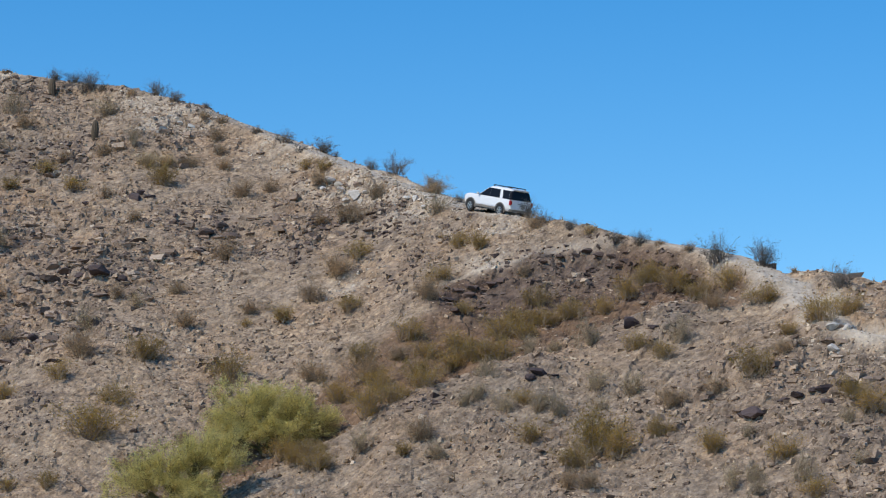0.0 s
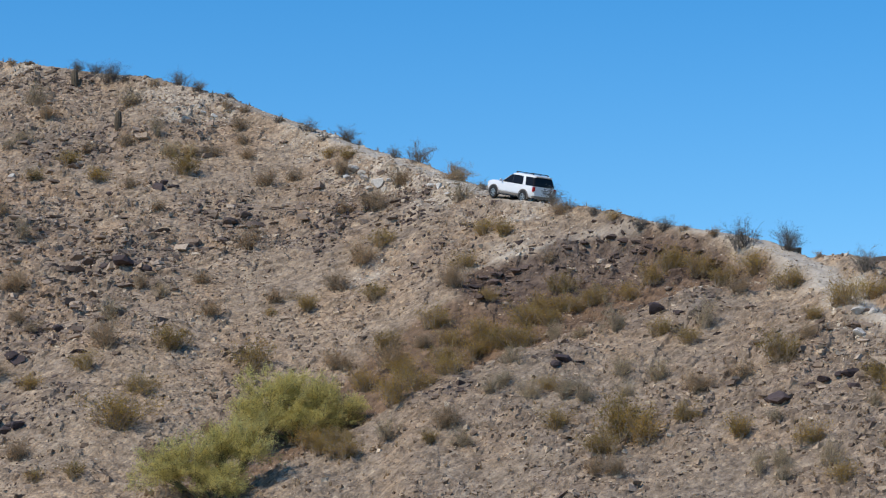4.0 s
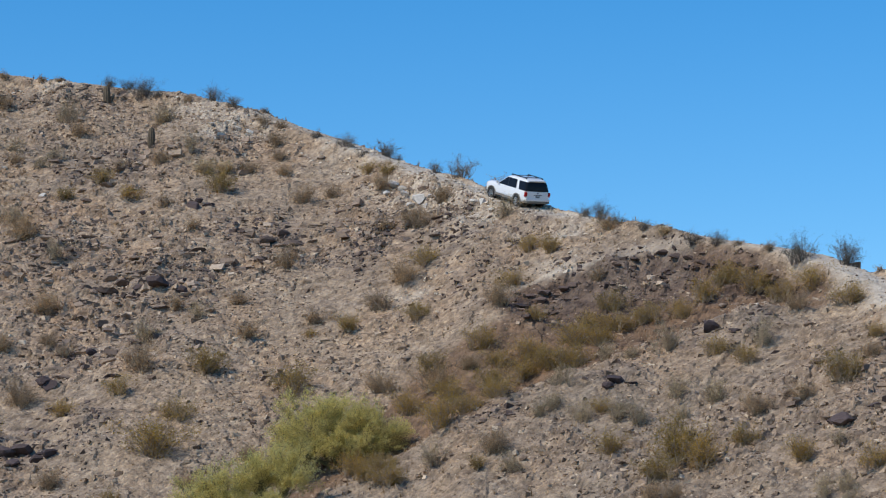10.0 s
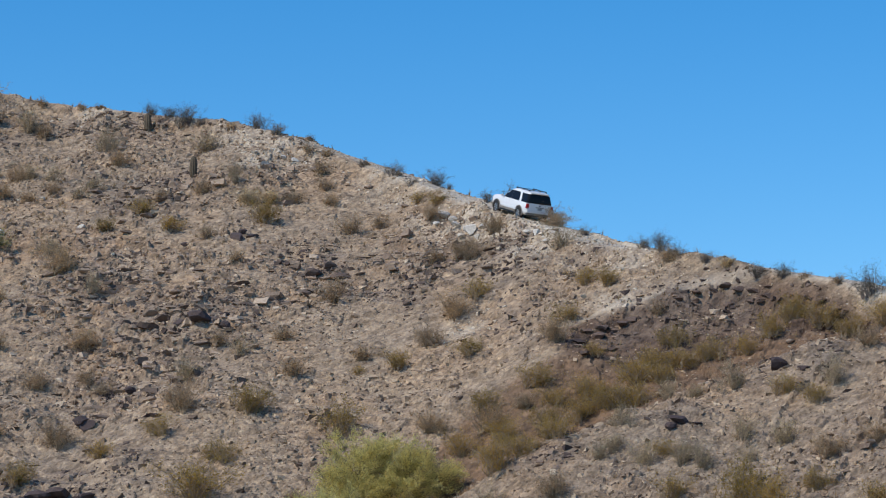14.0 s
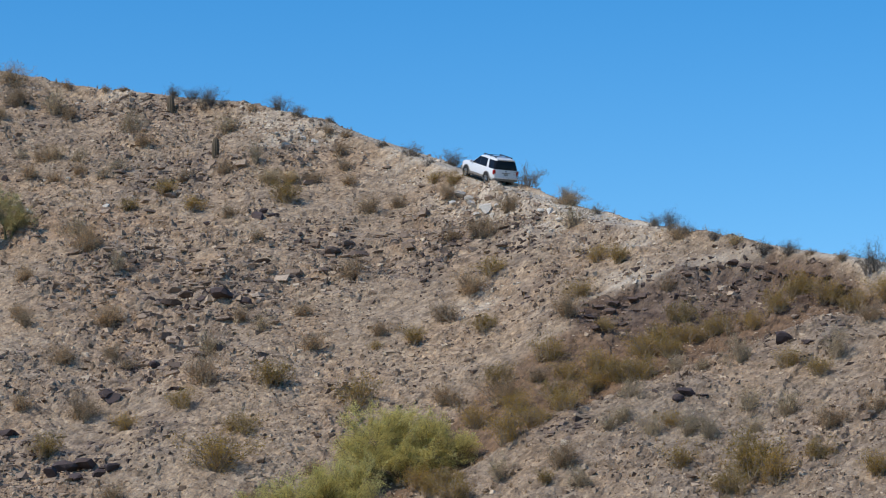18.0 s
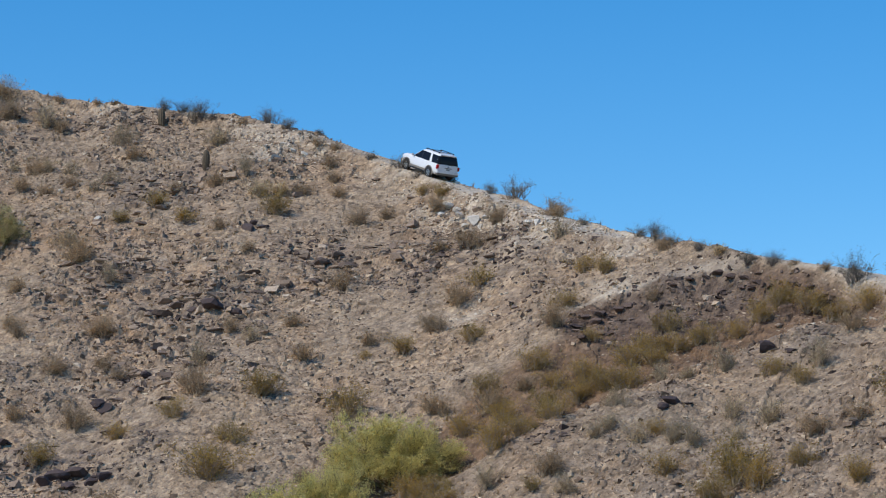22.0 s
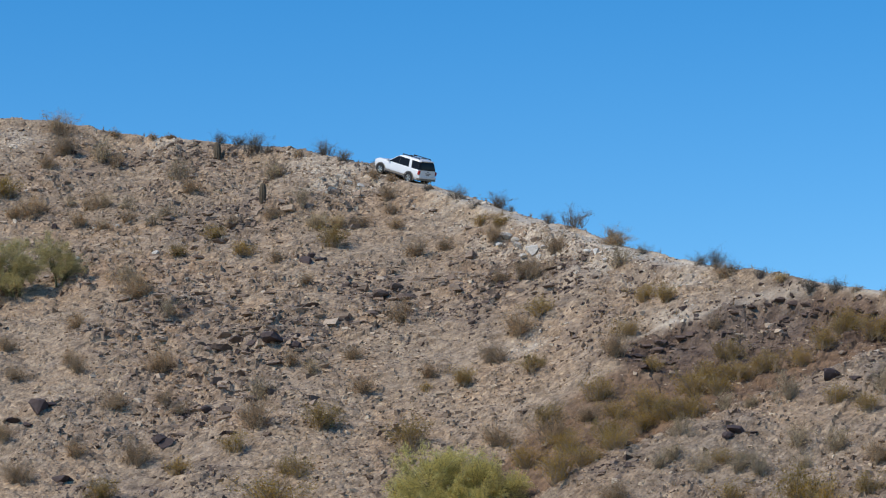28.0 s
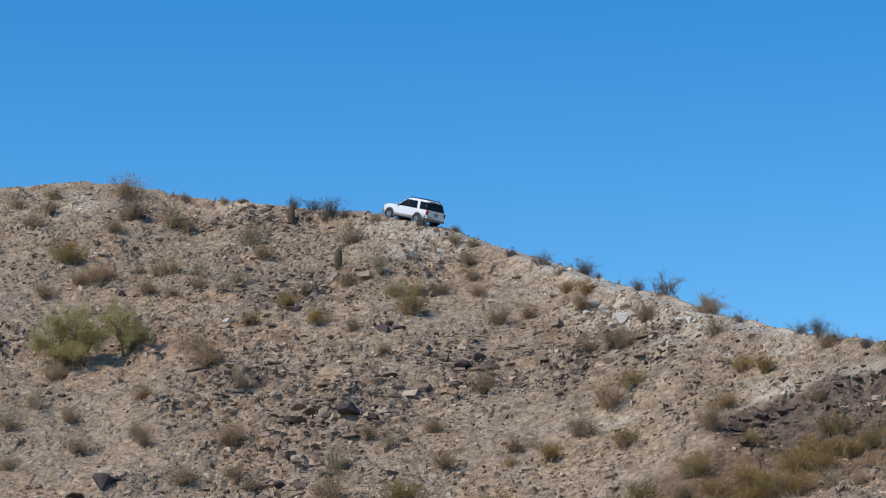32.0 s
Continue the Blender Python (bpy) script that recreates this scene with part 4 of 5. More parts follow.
boulders([(-0.3, 166.4, 0.79), (0.1, 167.0, 0.69), (0.6, 166.1, 0.90), (0.7, 163.5, 0.62), (1.1, 166.9, 0.80), (1.6, 166.5, 0.95), (1.8, 166.9, 0.80), (2.2, 164.4, 0.68), (2.4, 166.8, 0.85), (2.5, 163.5, 0.57), (2.9, 167.2, 0.80), (3.2, 166.1, 0.74), (3.6, 167.1, 0.69), (6.1, 166.9, 0.64), (7.1, 167.2, 0.59), (7.3, 164.9, 0.47), (8.1, 167.2, 0.69), (8.8, 167.3, 0.80), (9.0, 166.3, 0.69), (9.5, 164.2, 0.52), (9.5, 166.4, 0.80), (10.0, 165.6, 0.58), (10.3, 165.8, 0.74), (10.6, 165.0, 0.53), (10.9, 165.0, 0.63), (11.5, 164.5, 0.58), (11.8, 163.7, 0.47), (12.3, 163.8, 0.63), (13.0, 163.0, 0.57), (13.6, 162.3, 0.62), (14.1, 160.5, 0.56), (14.4, 160.8, 0.56)], BANK_ROCK, "dark red-brown ledge rock on the gully bank", "bank rocks", flat=0.55, sink=0.1, big=1.4)
boulders([(-47.9, 202.2, 0.41), (-47.6, 207.3, 0.42), (-44.7, 210.9, 0.42), (-44.0, 197.1, 0.49), (-39.8, 195.4, 0.49), (-38.2, 203.7, 0.41), (-37.7, 196.0, 0.59), (-36.3, 202.8, 0.40), (-32.6, 197.1, 0.49), (-22.2, 208.4, 0.56), (-21.4, 205.2, 0.44), (-21.1, 205.2, 0.77), (-21.0, 209.6, 0.68), (-20.0, 208.3, 0.67), (-19.1, 207.9, 0.56), (-8.3, 191.7, 0.51), (-8.1, 192.8, 0.66), (-7.9, 192.7, 0.82), (-7.4, 191.9, 0.72), (-7.0, 190.3, 0.71), (-6.6, 188.1, 0.60), (-6.1, 188.0, 0.90), (-5.6, 187.5, 0.60), (-5.2, 187.7, 0.50), (-2.4, 183.4, 0.59), (-1.9, 182.2, 0.58), (-1.3, 180.9, 0.48), (20.5, 145.5, 0.70), (20.5, 144.3, 0.85), (21.1, 145.3, 0.55)], WHITE_ROCK, "pale whitish rock on the slope", "pale rocks", flat=0.85, sink=0.1, big=1.35)


def ledge_rocks(seed):
    """Flat outcropping rocks, a handful at each rocky stretch, their long sides across the slope."""
    rng = random.Random(seed)
    rows = []
    for px, py, r in ROCK_SPOTS:
        for _ in range(10):
            rows.append((px + rng.gauss(0, 0.75 * r), py + rng.gauss(0, 1.0 * r), rng.uniform(0.45, 0.8) + 0.6 * rng.random() ** 4))
    boulders(rows[::2], TAN_ROCK, "flat weathered ledge rock breaking out of the slope", "ledge rocks", "ledge_rock", 0.5, 0.12, True)
    boulders(rows[1::2], BROWN_ROCK, "flat brown ledge rock breaking out of the slope", "ledge rocks", "ledge_rock", 0.45, 0.12, True)


ledge_rocks(3)


# ---- trees and cacti ----
palo_verde(-9.6, 155.2, ((-1.5, -0.4, 2.3, 2.3, 1.9), (-0.1, 0.3, 2.8, 2.0, 1.8), (1.9, 0.1, 2.2, 1.8, 1.6), (2.9, 0.6, 1.7, 1.3, 1.2), (-2.6, -0.6, 1.3, 1.3, 1.1), (0.6, -0.9, 1.0, 1.7, 1.0), (-1.6, -0.9, 0.9, 1.5, 0.9)), 41, "yellow-green palo verde tree in the gully mouth", 1.05)
palo_verde(-13.2, 146.8, ((-1.6, 0, 2.2, 2.0, 1.7), (0.4, 0.2, 2.9, 1.9, 1.8), (2.0, 0.1, 2.8, 1.8, 2.0), (-3.0, 0.2, 1.5, 1.5, 1.3), (0.2, -0.6, 1.1, 2.2, 1.0)), 43, "broad low yellow-green palo verde tree at the hill's foot", 1.1)
palo_verde(-41.0, 190.6, ((-2.2, 0.3, 2.1, 1.9, 1.5), (-0.5, 0, 3.1, 1.8, 1.6), (0.6, 0.3, 2.1, 1.5, 1.4), (-0.8, -0.3, 1.0, 1.8, 0.8)), 47, "sparse olive-green palo verde tree on the open slope", 0.75, SAGE)
palo_verde(-38.5, 192.4, ((-0.6, 0.2, 2.4, 1.4, 1.7), (0.8, 0, 1.4, 1.4, 1.2)), 53, "small olive-green palo verde tree on the open slope", 0.8, SAGE)
cactus(-26.1, 205.0, 1.55, 0.24, 3)
cactus(-31.1, 217.0, 1.6, 0.26, -4)


# ---- loose stones over the hill ----
def strewn(n, seed, keep, box=(-60, 36, 112, 229)):
    """Places on the camera's side of the hill, thinned by keep(x, y)."""
    rng = np.random.default_rng(seed)
    x, y = rng.uniform(*box[:2], n), rng.uniform(*box[2:], n)
    ok = (y < glide(x, CX, CY) + 1.5) & (rng.random(n) < keep(x, y))
    return x[ok], y[ok], rng.random(ok.sum())


def rocky(x, y):
    t, g, b, s, q, w = zones(x, y)
    dense = np.clip(0.42 + 0.75 * lumps(x, y, 6.5, 31) + 0.5 * lumps(x, y, 2.2, 32) + 0.25 * ramp(-x, 0, 16) + 0.3 * q, 0.07, 1)
    return dense * (1 - 0.93 * t) * (1 - 0.55 * g)


def outcrops(x, y):
    """Where the bare rock breaks through in clusters."""
    t, g, b, s, q, w = zones(x, y)
    m = stoniness(x, y) + 0.35 * lumps(x, y, 0.9, 33) + 0.25 * lumps(x, y, 2.2, 34) + 0.25 * nearest(x, y, DARK_SPOTS)
    return ramp(m, 0.45, 1.35) * (1 - t) * (1 - 0.7 * g) * (1 - 0.6 * ramp(s, 0.3, 0.8))


def pale_spots(x, y):
    near = np.zeros(np.shape(x))
    for px, py, r in PALE_SPOTS:
        near = np.maximum(near, np.exp(-(((x - px) / r) ** 2 + ((y - py) / (1.6 * r)) ** 2)))
    d, along = beside(x, y, [q[:2] for q in TRACK])
    edge = np.exp(-(((np.abs(d) - 2.4) / 0.9) ** 2)) * (y < glide(x, CX, CY)) * 0.35
    return np.clip(np.maximum(near, edge), 0, 1) * (1 - zones(x, y)[2])


def dark_spots(x, y):
    t, g, b, s, q, w = zones(x, y)
    near = 0.5 * b * ramp(lumps(x, y, 2.6, 71) + 0.5 * lumps(x, y, 1.1, 72), 0.0, 0.6)
    for px, py, r in DARK_SPOTS:
        near = np.maximum(near, 0.8 * np.exp(-(((x - px) / r) ** 2 + ((y - py) / (1.5 * r)) ** 2)))
    return np.clip(near, 0, 1)


x, y, r = strewn(100000, 5, rocky)
rubble("loose_stones", x, y, 0.09 + 0.34 * r**5 + 0.07 * r, 0.85, RUBBLE, "loose tan and brown stones strewn over the hillside", 6)
x, y, r = strewn(120000, 15, outcrops)
rubble("ledge_stones", x, y, 0.12 + 0.26 * r**2 + 0.5 * r**9, 0.62, LEDGE, "broken tan and grey ledge rock on the hillside", 16, loose=2.0)
x, y, r = strewn(230000, 7, pale_spots)
rubble("pale_scree", x, y, 0.08 + 0.24 * r**4, 0.9, PALE, "pale broken scree below the track", 8)
x, y, r = strewn(130000, 9, dark_spots)
rubble("dark_scree", x, y, 0.12 + 0.4 * r**3, 0.75, DARK_RUBBLE, "dark brown broken rock on the slope", 10)
x, y, r = strewn(7000, 11, lambda x, y: zones(x, y)[2] ** 2 * 0.8 * (0.15 + 0.85 * ramp(lumps(x, y, 2.2, 77), -0.2, 0.6)), (-4, 17, 155, 172))
rubble("bank_stones", x, y, 0.10 + 0.42 * r**3, 0.7, BANK_RUBBLE, "dark red-brown broken ledge rock on the bank", 12, loose=1.6)


x, y, r = strewn(190000, 25, lambda x, y: np.clip(rocky(x, y) + 0.2, 0, 1) * 0.85)
rubble("gravel", x, y, 0.08 + 0.13 * r**2, 0.8, RUBBLE, "small tan gravel covering the hillside", 26, (OCTA_V, OCTA_F))


# ---- dry tufts between the shrubs ----
def tufts(n, seed):
    rng = np.random.default_rng(seed)
    x, y, r = strewn(n, seed, lambda x, y: np.clip(0.35 + 0.8 * lumps(x, y, 8.0, 41), 0.03, 1) * (1 - zones(x, y)[0]))
    z = height(x, y)
    m, blades = len(x), 9
    size = (0.14 + 0.3 * r)[:, None]
    a = rng.uniform(0, 2 * np.pi, (m, blades))
    out = rng.uniform(0.15, 0.6, (m, blades)) * size
    up = rng.uniform(0.5, 1.1, (m, blades)) * size
    bx, by = x[:, None] + 0.2 * out * np.cos(a), y[:, None] + 0.2 * out * np.sin(a)
    tx, ty = x[:, None] + out * np.cos(a), y[:, None] + out * np.sin(a)
    wx, wy = -0.055 * size * np.sin(a), 0.055 * size * np.cos(a)
    zz = np.broadcast_to(z[:, None], a.shape)
    v = np.stack([np.stack([bx - wx, by - wy, zz - 0.02], -1), np.stack([bx + wx, by + wy, zz - 0.02], -1), np.stack([tx, ty, zz + up], -1)], 2)
    f = np.arange(m * blades * 3).reshape(-1, 3)
    return tagged(new("dry_tufts", mesh_from("dry_tufts", v.reshape(-1, 3), f, DRY)), "short dry straw-coloured tufts between stones", "dry grass", kind="stuff")


tufts(15000, 21)


# ---- the car ----
PAINT = plain_material("white_paint", (0.80, 0.80, 0.79), 0.28, 0, 0.02, 3.0, 0.6)
CLADDING = plain_material("grey_cladding", (0.22, 0.195, 0.165), 0.6, 0, 0.1, 8.0)
GLASS = plain_material("tinted_glass", (0.012, 0.013, 0.016), 0.16, 0, 0.02)
GLASS.node_tree.nodes["Principled BSDF"].inputs["Specular IOR Level"].default_value = 0.14
TYRE = plain_material("tyre_rubber", (0.022, 0.021, 0.020), 0.85, 0, 0.2)
ALLOY = plain_material("dusty_alloy", (0.48, 0.46, 0.43), 0.4, 0.8, 0.1)
BLACK = plain_material("black_plastic", (0.018, 0.018, 0.018), 0.5, 0, 0.1)
RED_LAMP = plain_material("red_lamp", (0.42, 0.018, 0.016), 0.15, 0, 0.1)
CLEAR_LAMP = plain_material("clear_lamp", (0.6, 0.6, 0.6), 0.1, 0, 0.1)
PLATE_WHITE = plain_material("plate_face", (0.45, 0.46, 0.47), 0.4, 0, 0.05)
BADGE = plain_material("badge_blue", (0.02, 0.035, 0.12), 0.3, 0, 0.05)

# height, front end, rear end, half width
HULL = ((0.40, 2.06, -2.26, 0.84), (0.46, 2.17, -2.37, 0.90), (0.62, 2.24, -2.42, 0.945), (0.82, 2.26, -2.42, 0.955), (0.98, 2.23, -2.40, 0.945), (1.06, 2.18, -2.39, 0.93), (1.12, 2.08, -2.38, 0.915), (1.16, 1.80, -2.37, 0.90))
CABIN = ((1.12, 1.02, -2.375, 0.905), (1.22, 0.88, -2.36, 0.89), (1.45, 0.55, -2.29, 0.83), (1.66, 0.25, -2.21, 0.78), (1.78, 0.02, -2.14, 0.745), (1.85, -0.2, -2.03, 0.70), (1.88, -0.46, -1.86, 0.62))


def ring(front, rear, half, round_by=0.16, n=6):
    pts = []
    for cx, cy, start in ((half - round_by, front - round_by, 0), (-half + round_by, front - round_by, 90), (-half + round_by, rear + round_by, 180), (half - round_by, rear + round_by, 270)):
        for k in range(n + 1):
            a = radians(start + 90 * k / n)
            pts.append((cx + round_by * math.cos(a), cy + round_by * math.sin(a)))
    return pts


def shell(rows, round_by):
    bm = bmesh.new()
    rings = [[bm.verts.new((x, y, z)) for x, y in ring(f, r, w, round_by)] for z, f, r, w in rows]
    n = len(rings[0])
    for a, b in zip(rings, rings[1:]):
        for k in range(n):
            bm.faces.new((a[k], a[(k + 1) % n], b[(k + 1) % n], b[k]))
    bm.faces.new(rings[-1])
    bm.faces.new(rings[0][::-1])
    for f in bm.faces:
        f.smooth = True
    return bm


def at_height(z, k):
    zs = [q[0] for q in CABIN]
    return float(np.interp(z, zs, [q[k] for q in CABIN]))


def slab(corners, thick):
    """A thin plate through four or more corners, thick on both sides of them."""
    bm = bmesh.new()
    f = bm.faces.new([bm.verts.new(c) for c in corners])
    f.normal_update()
    way = f.normal * thick
    out = bmesh.ops.extrude_face_region(bm, geom=[f])
    top = [g for g in out["geom"] if isinstance(g, bmesh.types.BMVert)]
    for v in bm.verts:
        v.co += way if v in top else -way
    bmesh.ops.recalc_face_normals(bm, faces=bm.faces)
    return bm


def block(x0, x1, y0, y1, z0, z1, bevel=0.02):
    bm = bmesh.new()
    bmesh.ops.create_cube(bm, size=1)
    for v in bm.verts:
        v.co = Vector((x0 + (v.co.x + 0.5) * (x1 - x0), y0 + (v.co.y + 0.5) * (y1 - y0), z0 + (v.co.z + 0.5) * (z1 - z0)))
    bmesh.ops.bevel(bm, geom=bm.edges[:], offset=bevel, segments=2, affect="EDGES")
    return bm


def pane(across, z0, z1, rows=6):
    """A window bent to the cabin: across(z) gives its outline points at a height."""
    bm = bmesh.new()
    skins = []
    for push in (0.009, -0.012):
        grid = []
        for i in range(rows + 1):
            z = z0 + (z1 - z0) * i / rows
            grid.append([bm.verts.new((x + push * nx_, y + push * ny_, z)) for x, y, nx_, ny_ in across(z)])
        skins.append(grid)
    n = len(skins[0][0])
    for grid in skins:
        for a, b in zip(grid, grid[1:]):
            for k in range(n - 1):
                bm.faces.new((a[k], a[k + 1], b[k + 1], b[k]))
    out, inner = skins
    rim = [(i, 0) for i in range(rows + 1)] + [(rows, k) for k in range(1, n)] + [(i, n - 1) for i in range(rows - 1, -1, -1)] + [(0, k) for k in range(n - 2, 0, -1)]
    for (i, j), (k, m) in zip(rim, rim[1:] + rim[:1]):
        bm.faces.new((out[i][j], out[k][m], inner[k][m], inner[i][j]))
    bmesh.ops.recalc_face_normals(bm, faces=bm.faces)
    return bm


def side_pane(side, low, high):
    """A side window between two upright edges given as y at the sill and at the top."""
    z0, z1 = 1.17, 1.72

    def across(z):
        f = (z - z0) / (z1 - z0)
        x = side * at_height(z, 3)
        return [(x, y0 + (y1 - y0) * f, side, 0) for y0, y1 in zip(low, high)]

    return pane(across, z0, z1)


def corner_pane(side):
    def across(z):
        pts = ring(at_height(z, 1), at_height(z, 2), at_height(z, 3), 0.15)[14:21]
        cx, cy = at_height(z, 3) - 0.15, at_height(z, 2) + 0.15
        return [(-side * x, y, -side * (x + cx) / 0.15, (y - cy) / 0.15) for x, y in pts]

    return pane(across, 1.17, 1.72)


def end_pane(k, way, sill, top):
    def across(z):
        w = at_height(z, 3) - 0.145
        return [(x * w, at_height(z, k), 0, way) for x in (-1, 0, 1)]

    return pane(across, sill, top, 8)


def band(inner, outer, x0, x1, a0, a1, n=18):
    """An arched band in the y-z plane, from x0 to x1 across."""
    bm = bmesh.new()
    rows = []
    for k in range(n + 1):
        a = radians(a0 + (a1 - a0) * k / n)
        c, s = math.cos(a), math.sin(a)
        rows.append([bm.verts.new((x, r * c, r * s)) for x, r in ((x0, inner), (x0, outer), (x1, outer), (x1, inner))])
    for a, b in zip(rows, rows[1:]):
        for k in range(4):
            bm.faces.new((a[k], a[(k + 1) % 4], b[(k + 1) % 4], b[k]))
    if abs(a1 - a0) < 359:
        bm.faces.new(rows[0][::-1])
        bm.faces.new(rows[-1])
    bmesh.ops.remove_doubles(bm, verts=bm.verts, dist=0.0005)
    bmesh.ops.recalc_face_normals(bm, faces=bm.faces)
    return bm


def moved(bm, x, y, z):
    bmesh.ops.translate(bm, verts=bm.verts, vec=(x, y, z))
    return bm


WHEEL_R, AXLE, GAUGE = 0.39, 1.475, 0.80


def wheel(car, x, y):
    hub = new("wheel")
    hub.parent = car
    hub.location = (x, y, WHEEL_R)
    side = 1 if x > 0 else -1
    bm = bmesh.new()
    profile = ((0.235, -0.125), (0.335, -0.13), (0.378, -0.105), (0.39, -0.06), (0.39, 0.06), (0.378, 0.105), (0.335, 0.13), (0.235, 0.125))
    rows = [[bm.verts.new((w, r * math.cos(a), r * math.sin(a))) for r, w in profile] for a in (2 * math.pi * k / 32 for k in range(32))]
    for k in range(32):
        for j in range(len(profile)):
            bm.faces.new((rows[k][j], rows[k][(j + 1) % 8], rows[(k + 1) % 32][(j + 1) % 8], rows[(k + 1) % 32][j]))
    bmesh.ops.recalc_face_normals(bm, faces=bm.faces)
    part("tyre", bm, TYRE, hub, "black all-terrain tyre")
    part("rim", band(0.20, 0.24, side * 0.05, side * 0.115, 0, 360, 28), ALLOY, hub, "dusty alloy rim")
    part("brake_disc", band(0.02, 0.19, side * 0.0, side * 0.03, 0, 360, 20), BLACK, hub)
    part("hub_cap", band(0.005, 0.065, side * 0.06, side * 0.118, 0, 360, 14), ALLOY, hub)
    for k in range(5):
        bm = block(-0.02, 0.02, -0.035, 0.035, 0.05, 0.215, 0.008)
        bmesh.ops.translate(bm, verts=bm.verts, vec=(side * 0.092, 0, 0))
        bmesh.ops.rotate(bm, verts=bm.verts, cent=(0, 0, 0), matrix=Matrix.Rotation(k * 2 * math.pi / 5, 3, "X"))
        part("spoke", bm, ALLOY, hub)
    return hub


def build_car():
    car = new("suv_car")
    tagged(car, "white sport utility car with grey cladding and tinted windows", "car")
    body = part("body", shell(HULL, 0.2), PAINT, car, "dusty white painted body")
    part("cabin", shell(CABIN, 0.15), PAINT, car, "white cabin and roof")
    part("bonnet", slab([(0.78, 1.95, 1.15), (-0.78, 1.95, 1.15), (-0.82, 0.98, 1.195), (0.82, 0.98, 1.195)], 0.012), PAINT, car, "white bonnet")
    part("windscreen", end_pane(1, 1, 1.20, 1.76), GLASS, car, "dark windscreen")
    rear = part("tailgate", slab([(-0.78, -2.42, 0.72), (-0.78, -2.39, 1.13), (0.78, -2.39, 1.13), (0.78, -2.42, 0.72)], 0.008), PAINT, car, "white tailgate")
    part("rear_window", end_pane(2, -1, 1.17, 1.74), GLASS, car, "tinted rear window")
    for side in (-1, 1):
        part("front_window", side_pane(side, (0.80, -0.22), (0.02, -0.18)), GLASS, car, "tinted front door window")
        part("rear_door_window", side_pane(side, (-0.25, -1.24), (-0.21, -1.10)), GLASS, car, "tinted rear door window")
        part("quarter_window", side_pane(side, (-1.54, -2.22), (-1.34, -2.03)), GLASS, car, "tinted quarter window")
        part("door_pillar", side_pane(side, (-0.215, -0.255), (-0.175, -0.215)), BLACK, car, "black pillar between the doors")
        part("corner_window", corner_pane(side), GLASS, car, "tinted rear corner glass")
        for name, y0, y1 in (("front_door", 0.98, -0.22), ("rear_door", -0.26, -1.14)):
            door = part(name, slab([(side * 0.958, y0, 0.62), (side * 0.925, y0 - 0.02, 1.10), (side * 0.925, y1, 1.10), (side * 0.958, y1, 0.62)], 0.004), PAINT, car, "white door")
            part("door_handle", block(side * 0.945 - 0.012, side * 0.945 + 0.03, y1 + 0.06, y1 + 0.22, 0.98, 1.02, 0.008), PAINT, door)
        part("rocker_cladding", block(side * 0.955 - 0.05, side * 0.955 + 0.03, -1.0, 1.0, 0.42, 0.56, 0.02), CLADDING, car, "grey lower sill cladding")
        part("step_bar", block(side * 0.97 - 0.06, side * 0.97 + 0.06, -0.95, 0.95, 0.33, 0.38, 0.02), BLACK, car, "black side step")
        for y in (AXLE, -AXLE):
            # hull has no openings: a flat black disc imitates the arch's shaded hollow
            part("wheel_well", moved(band(0.01, 0.455, side * 0.90, side * 0.960, -14, 194, 24), 0, y, WHEEL_R + 0.02), BLACK, car)
            part("wheel_arch", moved(band(0.445, 0.50, side * 0.93, side * 0.985, -12, 192, 24), 0, y, WHEEL_R + 0.02), CLADDING, car, "grey wheel arch flare")
        lamp = part("tail_lamp", block(side * 0.875 - 0.09, side * 0.875 + 0.085, -2.445, -2.27, 0.82, 1.12, 0.03), RED_LAMP, car, "red tail lamp")
        part("reversing_lens", block(side * 0.85 - 0.06, side * 0.85 + 0.05, -2.452, -2.43, 0.84, 0.89, 0.008), CLEAR_LAMP, lamp)
        part("headlamp", block(side * 0.74 - 0.15, side * 0.74 + 0.17, 2.10, 2.27, 0.84, 1.02, 0.03), CLEAR_LAMP, car, "clear headlamp")
        part("door_mirror", block(side * 1.03 - 0.1, side * 1.03 + 0.1, 0.72, 0.84, 1.16, 1.32, 0.04), PAINT, car, "white door mirror")
        rail = part("roof_rail", block(side * 0.60 - 0.03, side * 0.60 + 0.03, -1.9, -0.15, 1.915, 1.965, 0.018), BLACK, car, "black roof rail")
        for y in (-1.84, -1.1, -0.22):
            part("rail_foot", block(side * 0.60 - 0.03, side * 0.60 + 0.03, y - 0.06, y + 0.06, 1.84, 1.93, 0.012), BLACK, rail)
    for y in (-1.55, -0.65):
        part("roof_crossbar", block(-0.6, 0.6, y - 0.03, y + 0.03, 1.92, 1.95, 0.012), BLACK, car, "black roof crossbar")
    bumper = part("rear_bumper", block(-0.93, 0.93, -2.52, -2.22, 0.42, 0.57, 0.05), CLADDING, car, "grey rear bumper")
    part("bumper_top", block(-0.93, 0.93, -2.515, -2.23, 0.565, 0.73, 0.04), PAINT, bumper, "white upper bumper")
    part("front_bumper", block(-0.93, 0.93, 2.04, 2.36, 0.42, 0.74, 0.06), CLADDING, car, "grey front bumper")
    part("grille", block(-0.5, 0.5, 2.18, 2.285, 0.80, 1.02, 0.02), BLACK, car, "dark grille")
    plate = part("number_plate", block(-0.17, 0.17, -2.455, -2.425, 0.78, 0.90, 0.006), PLATE_WHITE, car, "pale number plate")
    for k in range(5):
        part("plate_bar", block(-0.12 + k * 0.05, -0.09 + k * 0.05, -2.459, -2.454, 0.81, 0.87, 0.002), BLACK, plate)
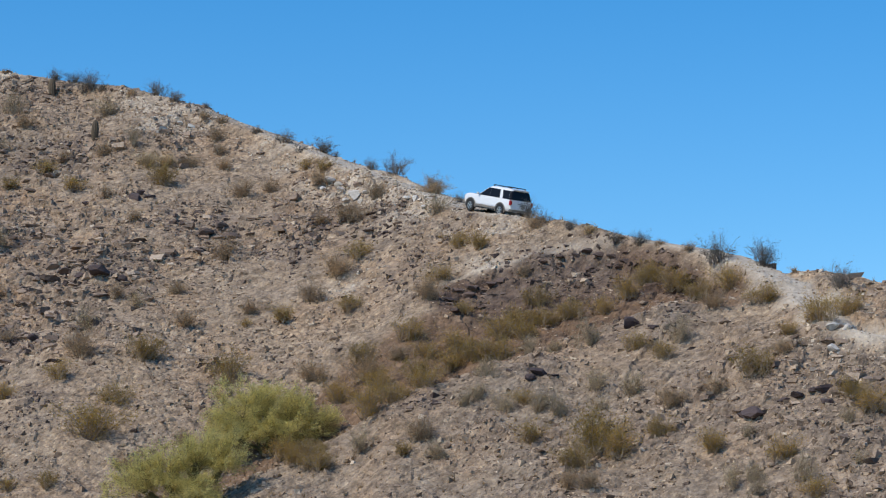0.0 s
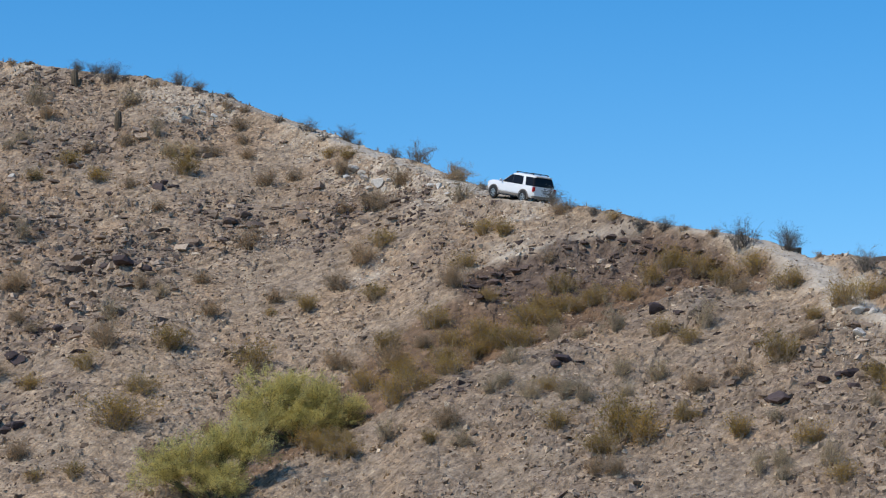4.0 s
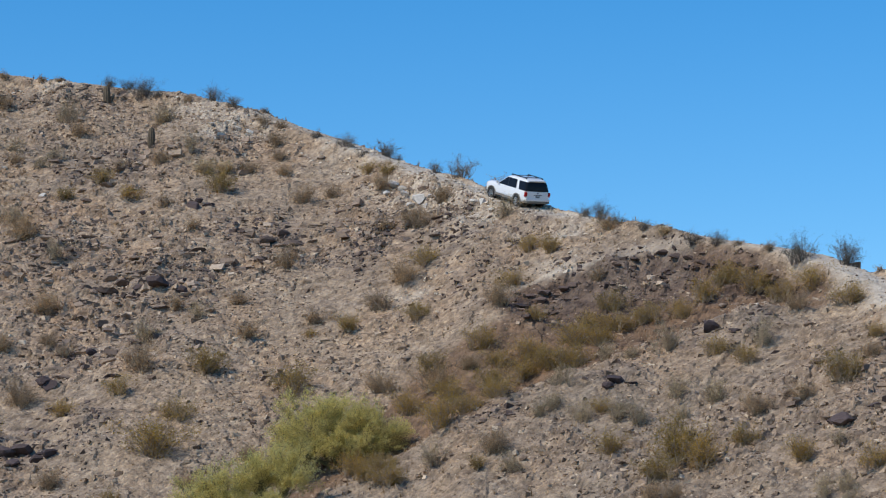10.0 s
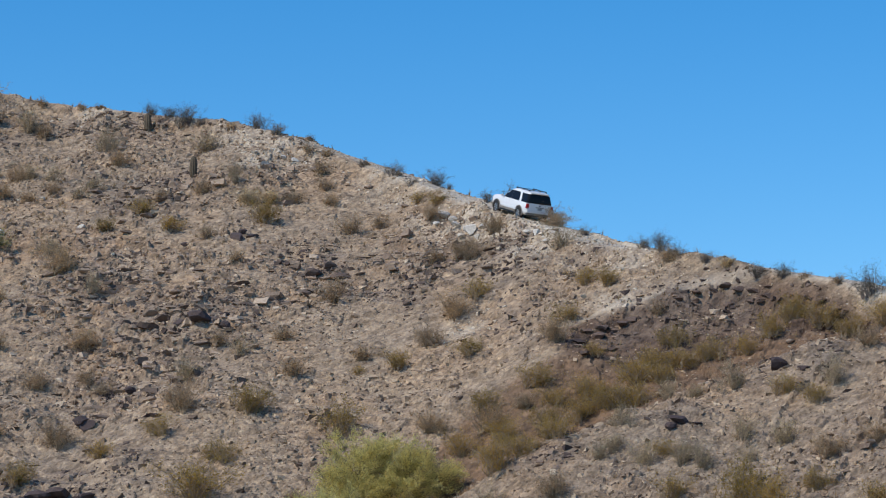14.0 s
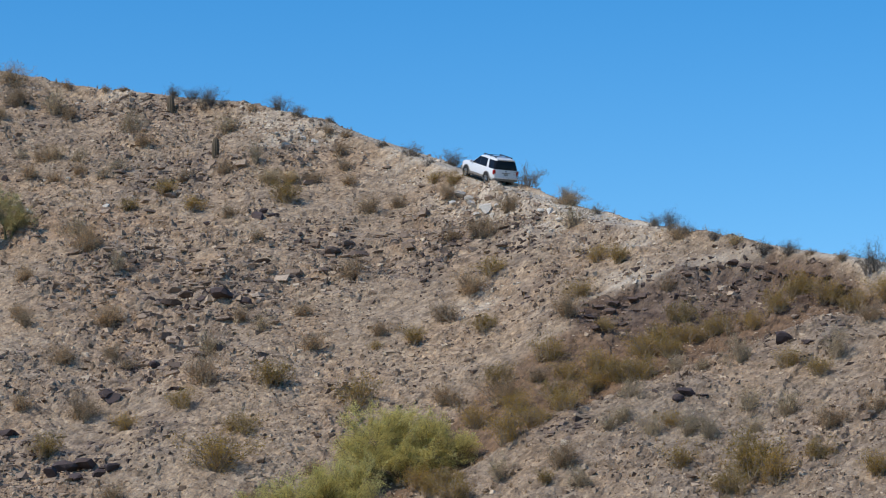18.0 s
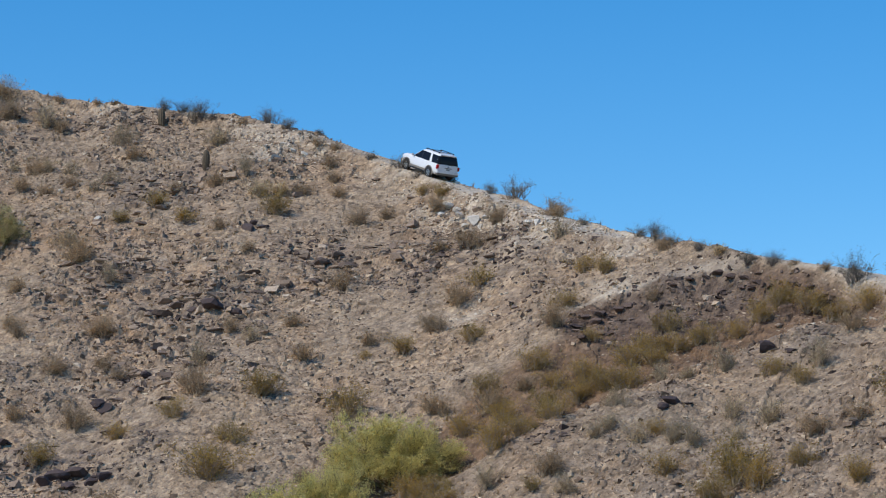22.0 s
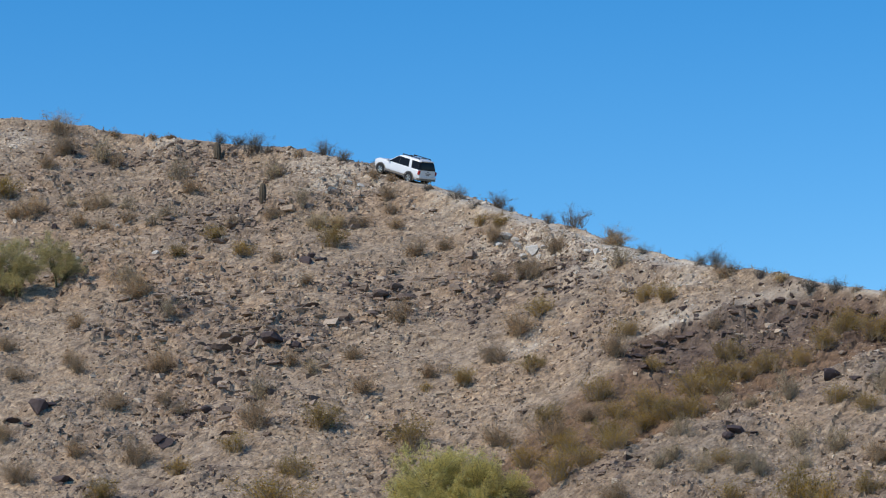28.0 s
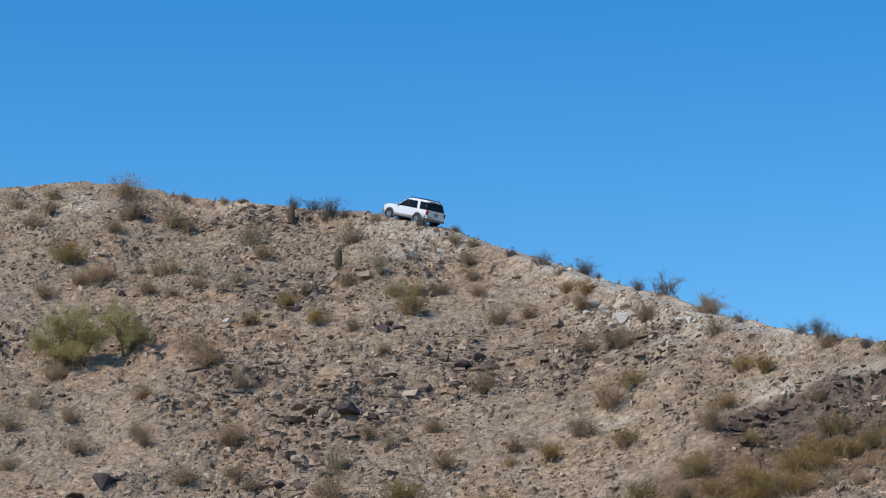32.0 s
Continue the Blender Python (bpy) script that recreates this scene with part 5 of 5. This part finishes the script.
    part("plate_recess", block(-0.30, 0.30, -2.448, -2.415, 0.92, 0.97, 0.008), CLADDING, car, "grey plate light bar")
    part("rear_badge", block(-0.07, 0.07, -2.425, -2.385, 1.03, 1.08, 0.01), BADGE, car, "small dark badge")
    part("rear_wiper", block(-0.02, 0.34, -2.40, -2.37, 1.165, 1.185, 0.006), BLACK, car)
    part("roof_spoiler", block(-0.66, 0.66, -2.25, -2.0, 1.77, 1.825, 0.02), PAINT, car, "white roof spoiler")
    part("exhaust_pipe", moved(band(0.02, 0.035, -0.05, 0.05, 0, 360, 12), 0.55, -2.38, 0.36), BLACK, car)
    part("rear_axle", block(-0.7, 0.7, -1.53, -1.42, 0.33, 0.45, 0.03), BLACK, car)
    part("front_axle", block(-0.7, 0.7, 1.42, 1.53, 0.33, 0.45, 0.03), BLACK, car)
    part("underbody", block(-0.75, 0.75, -2.2, 2.0, 0.34, 0.46, 0.03), BLACK, car, "dark underbody")
    wheels = [wheel(car, x, y) for y in (AXLE, -AXLE) for x in (-GAUGE - 0.07, GAUGE + 0.07)]
    return car, wheels


CAR, WHEELS = build_car()


# ---- what moves ----
# seconds and metres along the track
DRIVE = (
    (0.0, 38.71), (0.5, 38.71), (1.0, 38.71), (1.5, 38.71), (2.0, 38.71), (2.5, 38.71), (3.0, 38.71), (3.5, 38.71),
    (5.5, 39.46), (6.0, 39.84), (6.5, 40.21), (7.0, 40.61), (7.5, 41.04), (8.0, 41.64), (8.5, 42.39), (9.0, 43.11),
    (9.5, 43.79), (10.0, 44.44), (10.5, 45.11), (11.0, 45.81), (11.5, 46.56), (12.0, 47.41), (12.5, 48.31), (13.0, 49.24),
    (13.5, 50.21), (14.0, 51.14), (14.5, 51.99), (15.0, 52.81), (15.5, 53.56), (17.5, 57.06), (18.0, 58.11), (18.5, 59.04),
    (19.0, 59.84), (19.5, 60.59), (20.0, 61.34), (20.5, 62.16), (21.0, 63.14), (21.5, 64.21), (22.0, 65.24), (22.5, 66.01),
    (23.0, 66.71), (23.5, 67.59), (24.0, 68.41), (24.5, 69.06), (26.5, 72.86), (27.0, 73.83), (27.5, 74.71), (28.0, 75.74),
    (28.5, 76.84), (29.0, 77.87), (29.5, 78.91), (30.0, 80.02), (30.5, 80.91), (31.0, 81.79), (31.5, 82.79), (32.0, 83.86),
)
# seconds and degrees by which the car points off the track's line
SLEW = ((0, 5), (6, 5), (13, 2.5), (18, 4), (20, 2.5), (24.5, 4), (28, 11.5), (30, 8), (32, 1))
LINE = np.array(TRACK)[:, :2]
ALONG = np.concatenate([[0], np.cumsum(np.hypot(*np.diff(LINE, axis=0).T))])


def on_track(s):
    return np.array([float(glide(s, ALONG, LINE[:, 0])), float(glide(s, ALONG, LINE[:, 1]))])


def car_pose(s, slew):
    """The car with its four wheels on the ground, s metres up the track."""
    back, fore = on_track(s - AXLE), on_track(s + AXLE)
    way = (fore - back) / np.linalg.norm(fore - back)
    c, n = math.cos(radians(slew)), math.sin(radians(slew))
    way = np.array([way[0] * c - way[1] * n, way[0] * n + way[1] * c])
    left = np.array([-way[1], way[0]])
    mid = (back + fore) / 2
    z = {(i, j): on_ground(*(mid + i * AXLE * way + j * GAUGE * left)) for i in (-1, 1) for j in (-1, 1)}
    rise = (z[1, 1] + z[1, -1] - z[-1, 1] - z[-1, -1]) / 2
    tip = (z[1, 1] + z[-1, 1] - z[1, -1] - z[-1, -1]) / 2
    f = Vector((*(way * 2 * AXLE), rise)).normalized()
    r = Vector((*(-left * 2 * GAUGE), -tip))
    r = (r - f * r.dot(f)).normalized()
    u = r.cross(f)
    m = Matrix((r, f, u)).transposed().to_4x4()
    m.translation = (*mid, sum(z.values()) / 4 - 0.02)
    return m


def motions():
    t0, s0 = (np.array(v) for v in zip(*DRIVE))
    t1, a1 = (np.array(v, float) for v in zip(*SLEW))
    times = np.arange(0, 32.01, 0.2)
    gone = glide(times, t0, s0)
    walk(CAR, [(t, car_pose(s, float(np.interp(t, t1, a1)))) for t, s in zip(times, gone)])
    for ob in WHEELS:
        x, y, z = ob.location
        walk(ob, [(t, pose(x, y, z, -math.degrees((s - gone[0]) / WHEEL_R))) for t, s in zip(times, gone)])


motions()
